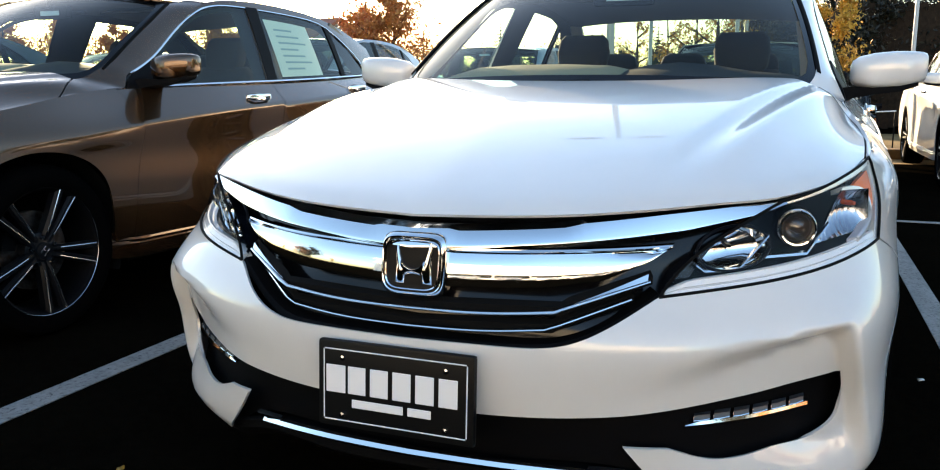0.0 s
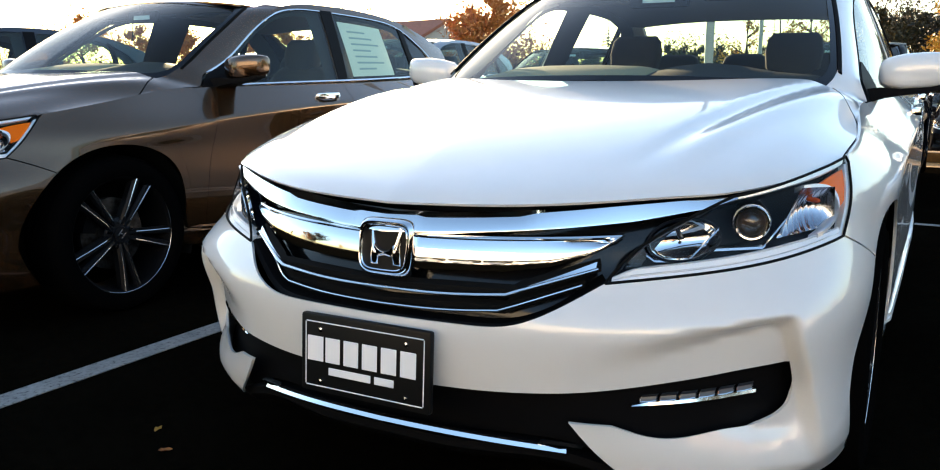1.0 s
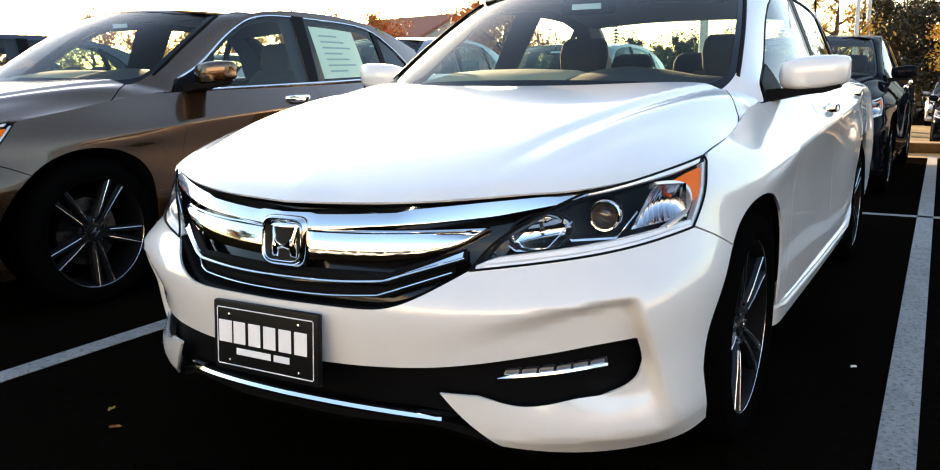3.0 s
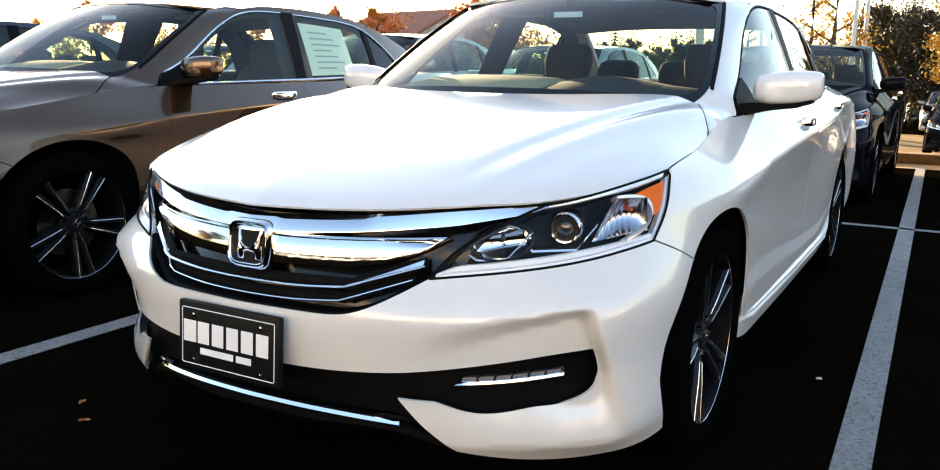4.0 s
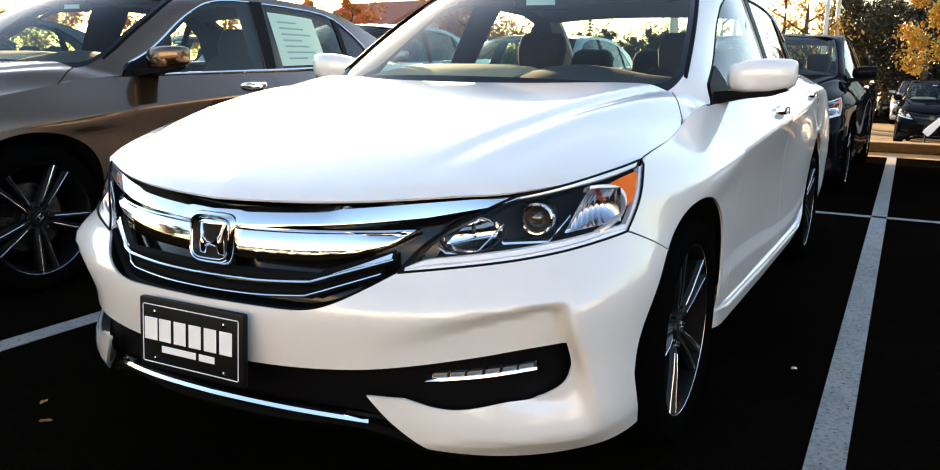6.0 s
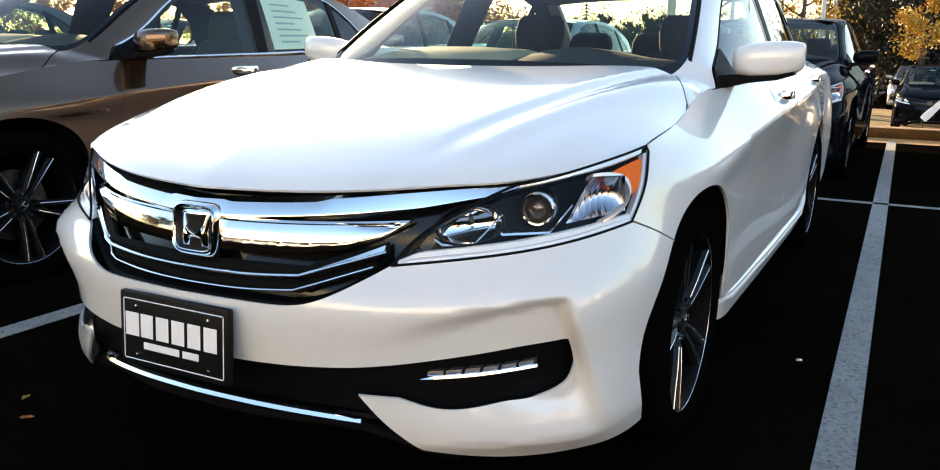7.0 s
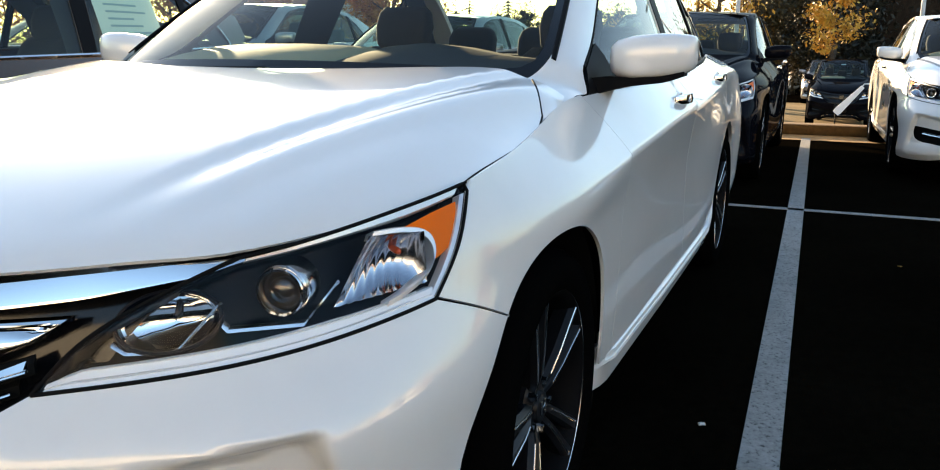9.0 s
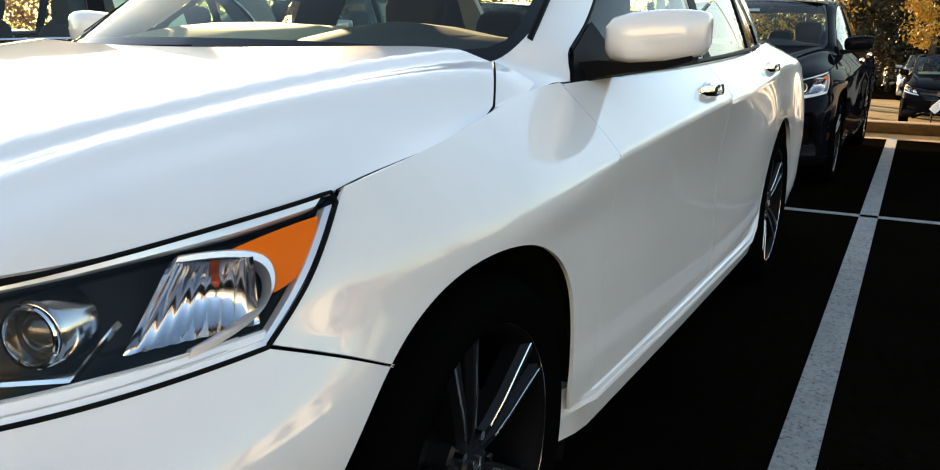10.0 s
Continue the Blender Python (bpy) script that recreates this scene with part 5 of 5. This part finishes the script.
base(CONCRETE, ramp(CONCRETE, noise_of(CONCRETE, 14, 8), [(0.3, (0.34, 0.30, 0.24)), (0.7, (0.55, 0.50, 0.42))]))
# Gold of the sunlit ground before the kerb, put into the strip's colour.
SUNLIT_GUTTER = material("worn_gutter_concrete", (0.34, 0.24, 0.12), 0.9)
base(SUNLIT_GUTTER, ramp(SUNLIT_GUTTER, noise_of(SUNLIT_GUTTER, 9, 8), [(0.3, (0.22, 0.115, 0.03)), (0.7, (0.40, 0.22, 0.065))]))
BARK = material("tree_bark", (0.06, 0.045, 0.035), 0.95)
base(BARK, ramp(BARK, noise_of(BARK, 18, 8), [(0.3, (0.03, 0.022, 0.018)), (0.7, (0.10, 0.08, 0.06))]))
POST = material("painted_steel_post", (0.55, 0.55, 0.55), 0.5)
POST_WHITE = material("white_painted_steel", (0.82, 0.82, 0.82), 0.5)


def leaf_mat(name, a, b):
    m = material(name, a, 0.6)
    g = m.node_tree.nodes.new("ShaderNodeNewGeometry")
    base(m, ramp(m, g.outputs["Random Per Island"], [(0.0, a), (1.0, b)]))
    m.node_tree.nodes["Principled BSDF"].inputs["Transmission Weight"].default_value = 0.0
    return m


LEAF_GOLD = leaf_mat("golden_leaves", (0.42, 0.21, 0.02), (0.60, 0.36, 0.05))
LEAF_RUST = leaf_mat("rust_leaves", (0.42, 0.12, 0.03), (0.62, 0.26, 0.06))
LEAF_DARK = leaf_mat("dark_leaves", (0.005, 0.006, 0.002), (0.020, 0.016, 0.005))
LEAF_FIR = leaf_mat("fir_needles", (0.015, 0.028, 0.012), (0.04, 0.055, 0.022))


def level(x, y):
    """Height of the ground: flat round the cars, falling away behind the kerb."""
    f = min(max((y - 11.0) / 12.0, 0), 1)
    return -1.05 * f * f * (3 - 2 * f)


ys = [-600, -100, -20, 0, 5, 10, 11, 12, 13, 14, 15, 16, 17, 18, 19, 20, 21, 22, 23, 40, 100, 600]
xs = [-600, -60, -20, -8, -4, 0, 4, 8, 20, 60, 600]
gv = [(x, y, level(x, y)) for y in ys for x in xs]
gf = [(j * len(xs) + i, j * len(xs) + i + 1, (j + 1) * len(xs) + i + 1, (j + 1) * len(xs) + i) for j in range(len(ys) - 1) for i in range(len(xs) - 1)]
tagged(mesh_object("ground", gv, gf, ASPHALT), "asphalt of the car park, its shade put into a near-black colour", "ground", kind="structure")

# Lower lot asphalt in the sun: the gold of the sunlight is in the colour.
SUNLIT_LOT = material("sunlit_gravel", (0.28, 0.19, 0.09), 0.95, spec=0.1)
base(SUNLIT_LOT, mixed(SUNLIT_LOT, ramp(SUNLIT_LOT, noise_of(SUNLIT_LOT, 40, 6), [(0.3, (0.20, 0.13, 0.055)), (0.7, (0.36, 0.25, 0.12))]), ramp(SUNLIT_LOT, noise_of(SUNLIT_LOT, 1.2, 5), [(0.35, (0.6,) * 3), (0.65, (1,) * 3)])))
ly = [10.7, 12, 13, 14, 15, 16, 17, 18, 19, 20, 21, 22, 23, 36]
lv = [(x, y, level(x, y) + .006) for y in ly for x in (-16, 0, 16)]
lf = [(j * 3 + i, j * 3 + i + 1, (j + 1) * 3 + i + 1, (j + 1) * 3 + i) for j in range(len(ly) - 1) for i in range(2)]
tagged(mesh_object("lower_lot", lv, lf, SUNLIT_LOT), "lower car park beyond the kerb, its sunlit gold put into the colour", "ground", kind="structure")


def stripe(x0, y0, x1, y1, w=0.105):
    bm = bmesh.new()
    d = Vector((x1 - x0, y1 - y0, 0))
    box(bm, (d.length, w, 0.003), (d.length / 2, 0, 0.0015))
    ob = part("parking_line", bm, LINE_PAINT, None, smooth=False)
    ob.matrix_basis = pose(x0, y0, 0, 0, 0, math.degrees(math.atan2(d.y, d.x)))
    return tagged(ob, "worn white parking line painted on asphalt", "line", "parking lines", "structure")


for k in range(-4, 5):
    x = 1.272 + (2.83 if k >= 0 else 2.86) * k
    stripe(x + .016, -.95, x - .161, 9.75)
stripe(-14, 4.46, 14, 4.66, .075)
# kerb at the end of the bays, in cast lengths
for k in range(-6, 7):
    bm = bmesh.new()
    box(bm, (2.985, .34, .13), (0, 0, .065))
    tagged(part("kerb_stone", bm, KERB, None, bevel=.02), "faded yellow painted kerb at the end of the parking bays", "kerb", "kerb lengths", "structure").matrix_basis = pose(1.2 + 3 * k, 10.42 + .006 * k, 0, 0, 0, 0.4)


# Thin strip that carries the painted sunlight along the kerb.
bm = bmesh.new()
box(bm, (40, .70, .002), (0, 0, .001))
tagged(part("gutter", bm, SUNLIT_GUTTER, None, smooth=False), "gutter strip in front of the kerb, its sunlit gold put into the colour", "gutter", kind="structure").matrix_basis = pose(0, 9.88, -.0005, 0, 0, .11)
FINE = {"lug_nut", "spoke_edge", "hub_emblem", "brake_disc", "brake_caliper", "tread_rib", "lettering_bar", "small_lettering_bar", "border_line", "plate_screw", "bright_blade", "light_bar_rib", "light_cell", "cell_edge", "chrome_blade", "bonnet_gap_seal", "headrest_post", "window_seal", "badge_upright", "badge_bridge", "high_beam_bulb", "turn_bulb", "handle_recess", "belt_moulding", "wiper", "lens_seal", "slat", "marker_trim", "outer_trim", "upper_trim", "door_lining", "underbody"}


def parked(x, y, mat, label, turn=0.0, size=1.0, far=False):
    c = dress(copy_thing(hero, pose(x, y, level(x, y), 0, 0, turn)), mat)
    c.scale = (size, size, size)
    if far:
        for o in [o for o in c.children_recursive if o.name.split(".")[0] in FINE]:
            bpy.data.objects.remove(o)
    return tagged(c, label, "car", "parked cars")


bronze = parked(-3.02, .13, BRONZE, "dark bronze metallic four-door sedan parked beside the white one", -0.8, 1.03)
for o in bronze.children:
    if o.name.startswith("wheel") and o.name[5:6] in ("", "."):
        o.matrix_basis = o.matrix_basis @ pose(0, 0, 0, -45)
    if o.name.startswith(("window_seal", "belt_moulding")):
        o.material_slots[0].link = "OBJECT"
        o.material_slots[0].material = CHROME
sheet = skin("price_sheet", lambda q: cabin_side(q) - np.array((.012, 0, 0)), [(1.72, .06), (2.16, .06), (2.16, .78), (1.74, .80)], STICKER, bronze, 0.06, 0, label="white printed price sheet inside the window")
for k in range(7):
    skin("print_line", lambda q: cabin_side(q) - np.array((.009, 0, 0)), [(1.80, .66 - .085 * k), (1.98 + .05 * (k % 3), .66 - .085 * k), (1.98 + .05 * (k % 3), .685 - .085 * k), (1.80, .685 - .085 * k)], PRINT, sheet, 0.06, 0)
parked(-.03, 5.96, BLACK, "glossy black car parked nose towards the white sedan's tail")
parked(2.755, 7.0, WHITE, "white car parked in the row behind", 1.3)
parked(-6.0, .3, NAVY, "dark blue sedan parked in the same row", far=True)
parked(-2.88, 6.2, GREY, "silver grey sedan parked in the second row", far=True)
parked(-5.45, 6.0, GREY, "tall silver car parked in the second row", size=1.1, far=True)
parked(-8.5, 6.2, WHITE, "white sedan at the far end of the second row", far=True)


# ---- trees ----
def tree(name, height, spread, leaf, seed, leaves=2600, size=.16, bare=.25, limbs=9):
    rnd = random.Random(seed)
    tr = new(name)
    bm = bmesh.new()
    tops = []
    trunk = [(rnd.uniform(-.02, .02) * height * i / 6, rnd.uniform(-.02, .02) * height * i / 6, height * .85 * i / 6) for i in range(7)]
    tube(bm, trunk, height * .022, 8, height * .004)
    for k in range(limbs):
        f = bare + (0.9 - bare) * k / limbs
        b = Vector(trunk[int(f * 6)]).lerp(Vector(trunk[min(int(f * 6) + 1, 6)]), f * 6 % 1)
        a, ln = rnd.uniform(0, 6.28), spread * (1.1 - f) * rnd.uniform(.6, 1.0)
        e = b + Vector((math.cos(a) * ln, math.sin(a) * ln, ln * rnd.uniform(.4, .9)))
        m = b.lerp(e, .5) + Vector((0, 0, -.05 * ln))
        tube(bm, [b, m, e], height * .008, 6, height * .002)
        tops += [(m, ln * .35), (e, ln * .5), (b.lerp(e, .75), ln * .45)]
    tops.append((Vector(trunk[-1]), spread * .35))
    part("trunk", bm, BARK, tr)
    V, F = [], []
    for k in range(leaves):
        c, r = rnd.choice(tops)
        d = Vector((rnd.gauss(0, 1), rnd.gauss(0, 1), rnd.gauss(0, .8)))
        p = c + d * r * .55
        u, w = Vector((rnd.gauss(0, 1), rnd.gauss(0, 1), rnd.gauss(0, 1))).normalized(), Vector((rnd.gauss(0, 1), rnd.gauss(0, 1), rnd.gauss(0, 1))).normalized()
        s = size * rnd.uniform(.5, 1.2)
        i = len(V)
        V += [p - u * s, p + w * s * .5, p + u * s, p - w * s * .5]
        F.append((i, i + 1, i + 2, i + 3))
    mesh_object("crown", V, F, leaf, tr, smooth=False)["kind"] = "stuff"
    return tr


def fir(name, height, seed, leaf):
    rnd = random.Random(seed)
    tr = new(name)
    bm = bmesh.new()
    tube(bm, [(0, 0, 0), (0, 0, height)], height * .018, 8, .01)
    part("trunk", bm, BARK, tr)
    V, F = [], []
    z = height * .08
    while z < height:
        R = (height - z) * .24 * rnd.uniform(.75, 1.15) + .05
        for k in range(11):
            a = rnd.uniform(0, 6.28)
            L = R * rnd.uniform(.7, 1.1)
            d = Vector((math.cos(a), math.sin(a), -.35))
            side = Vector((-math.sin(a), math.cos(a), 0))
            for q in range(4):
                p0 = Vector((0, 0, z)) + d * L * q / 4
                w = L * .22 * (1 - q / 5)
                i = len(V)
                V += [p0 - side * w, p0 + side * w, p0 + d * L * .36 + side * w * .3, p0 + d * L * .36 - side * w * .3 - Vector((0, 0, .05))]
                F.append((i, i + 1, i + 2, i + 3))
        z += height * .035
    mesh_object("crown", V, F, leaf, tr, smooth=False)["kind"] = "stuff"
    return tr


def at_bearing(deg, dist):
    """A place seen from where the walk goes, by its bearing from the cars' length (right is positive)."""
    return 1.2 + dist * math.sin(radians(deg)), -2.2 + dist * math.cos(radians(deg))


gold = tagged(tree("golden_tree", 7.5, 1.8, LEAF_GOLD, 3, 3600, .095, .33), "slim autumn tree with golden leaves behind the car park", "tree", "autumn trees")
rust = tagged(tree("rust_tree", 9.0, 4.2, LEAF_RUST, 5, 6500, .15, .2, 13), "broad autumn tree with rust-orange leaves", "tree", "autumn trees")
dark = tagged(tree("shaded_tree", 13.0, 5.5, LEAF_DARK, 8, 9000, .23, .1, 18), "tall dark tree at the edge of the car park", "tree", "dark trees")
thin = tagged(tree("thin_tree", 9.0, 2.6, LEAF_GOLD, 13, 900, .12, .3), "thin autumn tree that has lost many leaves", "tree", "autumn trees")
firs = [tagged(fir("fir_tree", 9.0, 2, LEAF_FIR), "dark green fir tree in the distance", "tree", "fir trees")]


def plant(src, deg, dist, size, first=[]):
    x, y = at_bearing(deg, dist)
    m = pose(x, y, level(x, y), 0, 0, deg * 37 % 360)
    if src.name not in first:
        first.append(src.name)
        src.matrix_basis = m
        t = src
    else:
        t = copy_thing(src, m)
    t.scale = (size, size, size)


plant(gold, .1, 34, .95)
rnd = random.Random(4)
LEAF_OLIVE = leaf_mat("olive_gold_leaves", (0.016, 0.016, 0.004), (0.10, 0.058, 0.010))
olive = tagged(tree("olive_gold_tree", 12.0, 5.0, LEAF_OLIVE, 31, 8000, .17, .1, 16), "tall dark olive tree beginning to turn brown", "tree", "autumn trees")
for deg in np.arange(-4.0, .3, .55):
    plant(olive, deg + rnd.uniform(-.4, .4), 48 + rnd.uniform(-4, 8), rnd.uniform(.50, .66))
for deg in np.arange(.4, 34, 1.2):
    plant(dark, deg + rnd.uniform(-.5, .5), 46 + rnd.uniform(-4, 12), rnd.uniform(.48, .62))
for deg in (-11.5, -9.6, -8.0, -6.7, -5.2, 13, 17, 22):
    plant(thin, deg, 36 + rnd.uniform(-3, 3), rnd.uniform(.6, .8))
for deg in (-15.5, -13.2, -11.8, -17.5, -20, -22.5, -9.8, -25):
    plant(firs[0], deg, 78 + rnd.uniform(-6, 10), rnd.uniform(.55, .85))
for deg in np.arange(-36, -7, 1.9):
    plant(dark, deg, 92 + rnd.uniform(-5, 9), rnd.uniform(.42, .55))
for deg in (-31, -35.5, -38, -41, -44, -47, -50, -53, -55.5, -58, -60.5, -63):
    plant(rust, deg, 62 + rnd.uniform(-5, 6), rnd.uniform(.55, .85))
for deg, d, k in ((-27.2, 47, .92), (-28.9, 50, .85), (-30.6, 60, .55), (-36.5, 58, .7)):
    plant(rust, deg, d, k)
LEAF_GREEN = leaf_mat("dull_green_leaves", (0.040, 0.055, 0.022), (0.085, 0.095, 0.035))
green = tagged(tree("green_tree", 11.0, 4.8, LEAF_GREEN, 21, 5200, .24, .08, 15), "dull green tree in the row beyond the car park", "tree", "green trees")
for deg in np.arange(-27, -6.5, 1.05):
    plant(green, deg + rnd.uniform(-.4, .4), 72 + rnd.uniform(-6, 6), rnd.uniform(.40, .56))
# unseen trees and cars across the drive, added behind the walk for warm reflections
for deg in (100, 108, 116, 124, 236, 244, 252, 260):
    plant((rust, dark, gold)[deg % 3], deg + rnd.uniform(-3, 3), 29 + rnd.uniform(-3, 5), rnd.uniform(.5, .75))
# unseen autumn hedge trees, added along the car park's right-hand edge for gold reflections
for deg in range(44, 122, 5):
    plant((rust, gold, rust)[deg % 3], deg + rnd.uniform(-2, 2), 25 + rnd.uniform(-3, 3), rnd.uniform(.34, .5))
for k in range(-3, 5):
    parked(1.0 + 2.9 * k, -13.5 + rnd.uniform(-.3, .3), (GREY, WHITE, WHITE)[k % 3], "sedan parked across the drive", 180, far=True)
for x, y, m, k, label in ((1.60, 24.8, BLACK, 1.0, "tall black car parked in the lower part of the car park"), (1.25, 36, GREY, 1.2, "tall silver car parked in the lower part of the car park"), (.45, 44, GREY, 1.28, "tall grey car parked far off in the lower car park")):
    c = parked(x, y, m, label, size=k, far=True)
    c.scale.z = 1.3 * k if m == BLACK else k
    for o in c.children_recursive:
        if o.name.startswith(("chrome_", "badge_")) and m == BLACK:
            o.material_slots[0].link = "OBJECT"
            o.material_slots[0].material = GLOSS_BLACK
# the bright white stripe on the dark car, built as an added bar, rail and posts
gz = level(1.5, 23)
prop = new("sloping_prop")
bm = bmesh.new()
loft(bm, [[(x - w * .77, 0, z + w * .64), (x + w * .77, 0, z - w * .64), (x + w * .77, .05, z - w * .64), (x - w * .77, .05, z + w * .64)] for x, z, w in ((0, -.56 - gz, .085), (.06, -.48 - gz, .10), (.30, -.20 - gz, .075), (.60, .15 - gz, .05))])
part("sloping_bar", bm, POST_WHITE, prop, bevel=.008)
bm = bmesh.new()
tube(bm, [(.58, .02, .15 - gz), (.62, .02, .22 - gz), (1.3, .02, .26 - gz)], .016, 8)
part("rail", bm, POST_WHITE, prop)
for x, h in ((0, -.56 - gz), (1.28, .26 - gz)):
    bm = bmesh.new()
    tube(bm, [(x, .025, 0), (x, .025, h)], .018, 8)
    part("post", bm, PLASTIC, prop)
prop.matrix_basis = pose(1.49, 23.0, gz)
tagged(prop, "bright white stripe on the dark car, built as an added bar and rail", "barrier")


# ---- lamp posts, house ----
def lamp_post(x, y, h=8.5):
    lp = new("lamp_post")
    bm = bmesh.new()
    tube(bm, [(0, 0, 0), (0, 0, h)], .09, 12, .06)
    part("pole", bm, POST, lp)
    bm = bmesh.new()
    lathe(bm, [(0, .22), (.6, .22), (.62, .19), (.62, 0)], 20, "z")
    part("footing", bm, CONCRETE, lp)
    for s in (-1, 1):
        bm = bmesh.new()
        tube(bm, [(0, 0, h - .1), (s * .45, 0, h)], .03, 8)
        part("arm", bm, POST, lp)
        bm = bmesh.new()
        box(bm, (.75, .32, .13), (s * .85, 0, h))
        part("lamp_head", bm, POST, lp, bevel=.02)
    lp.matrix_basis = pose(x, y, level(x, y))
    return tagged(lp, "tall grey car park lamp post with two heads", "lamp post", "lamp posts")


for deg, d in ((-14.3, 17), (-5.5, 34), (-4.9, 36), (-10.8, 34), (4.6, 37)):
    lamp_post(*at_bearing(deg, d), 10.6 if d < 20 else 8.5)

ROOF = material("warm_roof_shingle", (0.22, 0.10, 0.06), 0.9)
base(ROOF, ramp(ROOF, noise_of(ROOF, 8, 6), [(0.3, (0.24, 0.075, 0.045)), (0.7, (0.42, 0.15, 0.09))]))
SIDING = material("pale_siding", (0.55, 0.50, 0.44), 0.8)
hs = new("house")
bm = bmesh.new()
loft(bm, [[(-5, y, 0), (5, y, 0), (5, y, 3.4), (0, y, 5.6), (-5, y, 3.4)] for y in (-4, 4)])
part("wall", bm, SIDING, hs)
for s in (-1, 1):
    bm = bmesh.new()
    loft(bm, [[(s * 5.6, y, 3.25), (0, y, 5.75), (0, y, 5.95), (s * 5.6, y, 3.45)] for y in (-4.5, 4.5)])
    part("roof", bm, ROOF, hs)
for x in (-2.6, 0, 2.6):
    bm = bmesh.new()
    box(bm, (1.1, .08, 1.3), (x, -4.02, 1.9))
    part("window", bm, TINTED, hs)
x, y = at_bearing(-33.2, 64)
hs.matrix_basis = pose(x, y, level(x, y), 0, 0, 75)
hs.scale = (1.0, 1.0, 1.08)
tagged(hs, "pale house with a red-brown gabled roof among the trees", "house")

# ---- dark board fence behind the lower car park ----
BOARD = material("dark_brown_boards", (0.03, 0.02, 0.014), 0.85, spec=0.1)
base(BOARD, ramp(BOARD, noise_of(BOARD, 6, 6), [(0.3, (0.016, 0.010, 0.007)), (0.7, (0.040, 0.026, 0.017))]))
fence = tagged(new("board_fence"), "tall dark brown board fence behind the lower car park", "fence")
bm = bmesh.new()
box(bm, (.296, .04, 5.4), (0, 0, 2.7))
plank = part("board", bm, BOARD, fence, smooth=False).data
for k in range(1, 72):
    b = new("board", plank)
    b.parent = fence
    b.matrix_basis = pose(.3 * k, .012 * (k % 2), .03 * (k * 7 % 5))
for z in (1.2, 4.6):
    bm = bmesh.new()
    box(bm, (21.6, .08, .16), (10.65, .07, z))
    part("rail", bm, BOARD, fence, smooth=False)
fence.matrix_basis = pose(2.3, 40.5, level(3, 40), 0, 0, -3)

# ---- unseen building added across the drive to bounce sun onto the bumper ----
STUCCO = material("pale_stucco", (0.76, 0.74, 0.70), 0.85)
base(STUCCO, ramp(STUCCO, noise_of(STUCCO, 2.5, 6), [(0.3, (0.74, 0.72, 0.68)), (0.7, (0.84, 0.83, 0.80))]))
sr = new("showroom")
bm = bmesh.new()
box(bm, (40, 12, 7.6), (0, -6, 3.8))
part("wall", bm, STUCCO, sr)
bm = bmesh.new()
box(bm, (40.8, 12.8, .5), (0, -6, 7.85))
part("roof", bm, POST, sr)
# Row of dark panes, added for a dark band in the chrome's reflections.
for k in range(-3, 4):
    w = new("window")
    w.parent = sr
    bm = bmesh.new()
    box(bm, (4.55, .12, 2.2), (4.6 * k, .0, 1.6))
    part("window_frame", bm, POST, w)
    bm = bmesh.new()
    box(bm, (4.40, .16, 2.05), (4.6 * k, .0, 1.6))
    part("pane", bm, GLOSS_BLACK, w)
sr.matrix_basis = pose(2, -23, 0)
tagged(sr, "long pale unseen building with dark windows, added to bounce sun onto the bumper", "building")

# ---- unseen long low pale building, added along the side for sunlit reflections ----
ann = new("annexe")
bm = bmesh.new()
box(bm, (8, 44, 4.2), (4, 0, 2.1))
part("wall", bm, STUCCO, ann)
bm = bmesh.new()
box(bm, (8.8, 44.8, .35), (4, 0, 4.37))
part("roof", bm, POST, ann)
ann.matrix_basis = pose(31, -6, 0)
tagged(ann, "long low pale unseen building added beside the car park for sunlit reflections", "building")

# a scrap of paper on the asphalt
bm = bmesh.new()
box(bm, (.016, .011, .004), (0, 0, .006))
bmesh.ops.subdivide_edges(bm, edges=bm.edges, cuts=3, use_grid_fill=True)
rnd = random.Random(9)
for v in bm.verts:
    v.co += Vector((rnd.uniform(-.003, .003), rnd.uniform(-.003, .003), rnd.uniform(-.002, .004)))
scrap = part("paper_scrap", bm, STICKER, None)
scrap.matrix_basis = pose(1.09, .785, -.002, 0, 0, 25)
tagged(scrap, "small crumpled white paper scrap lying on asphalt", "litter")


# a few fallen leaves
for x, y, a, mat in ((-.96, -.76, 20, LEAF_GOLD), (-.825, -.853, 140, LEAF_RUST), (2.05, 1.3, 10, LEAF_RUST), (-1.9, -1.35, 260, LEAF_RUST), (1.75, 3.1, 200, LEAF_GOLD)):
    bm = bmesh.new()
    edge = [(.0, -.020, .002), (.008, -.010, .006), (.010, .002, .004), (.006, .012, .008), (0, .020, .005), (-.006, .012, .003), (-.010, .002, .007), (-.008, -.010, .003)]
    mid = bm.verts.new((0, 0, .001))
    vs = [bm.verts.new(q) for q in edge]
    for i in range(8):
        bm.faces.new((mid, vs[i], vs[(i + 1) % 8]))
    bmesh.ops.solidify(bm, geom=bm.faces[:], thickness=.0008)
    lf = part("fallen_leaf", bm, mat, None)
    lf.matrix_basis = pose(x, y, 0, 0, 0, a)
    tagged(lf, "small dry autumn leaf lying on dark asphalt", "leaf", "fallen leaves")
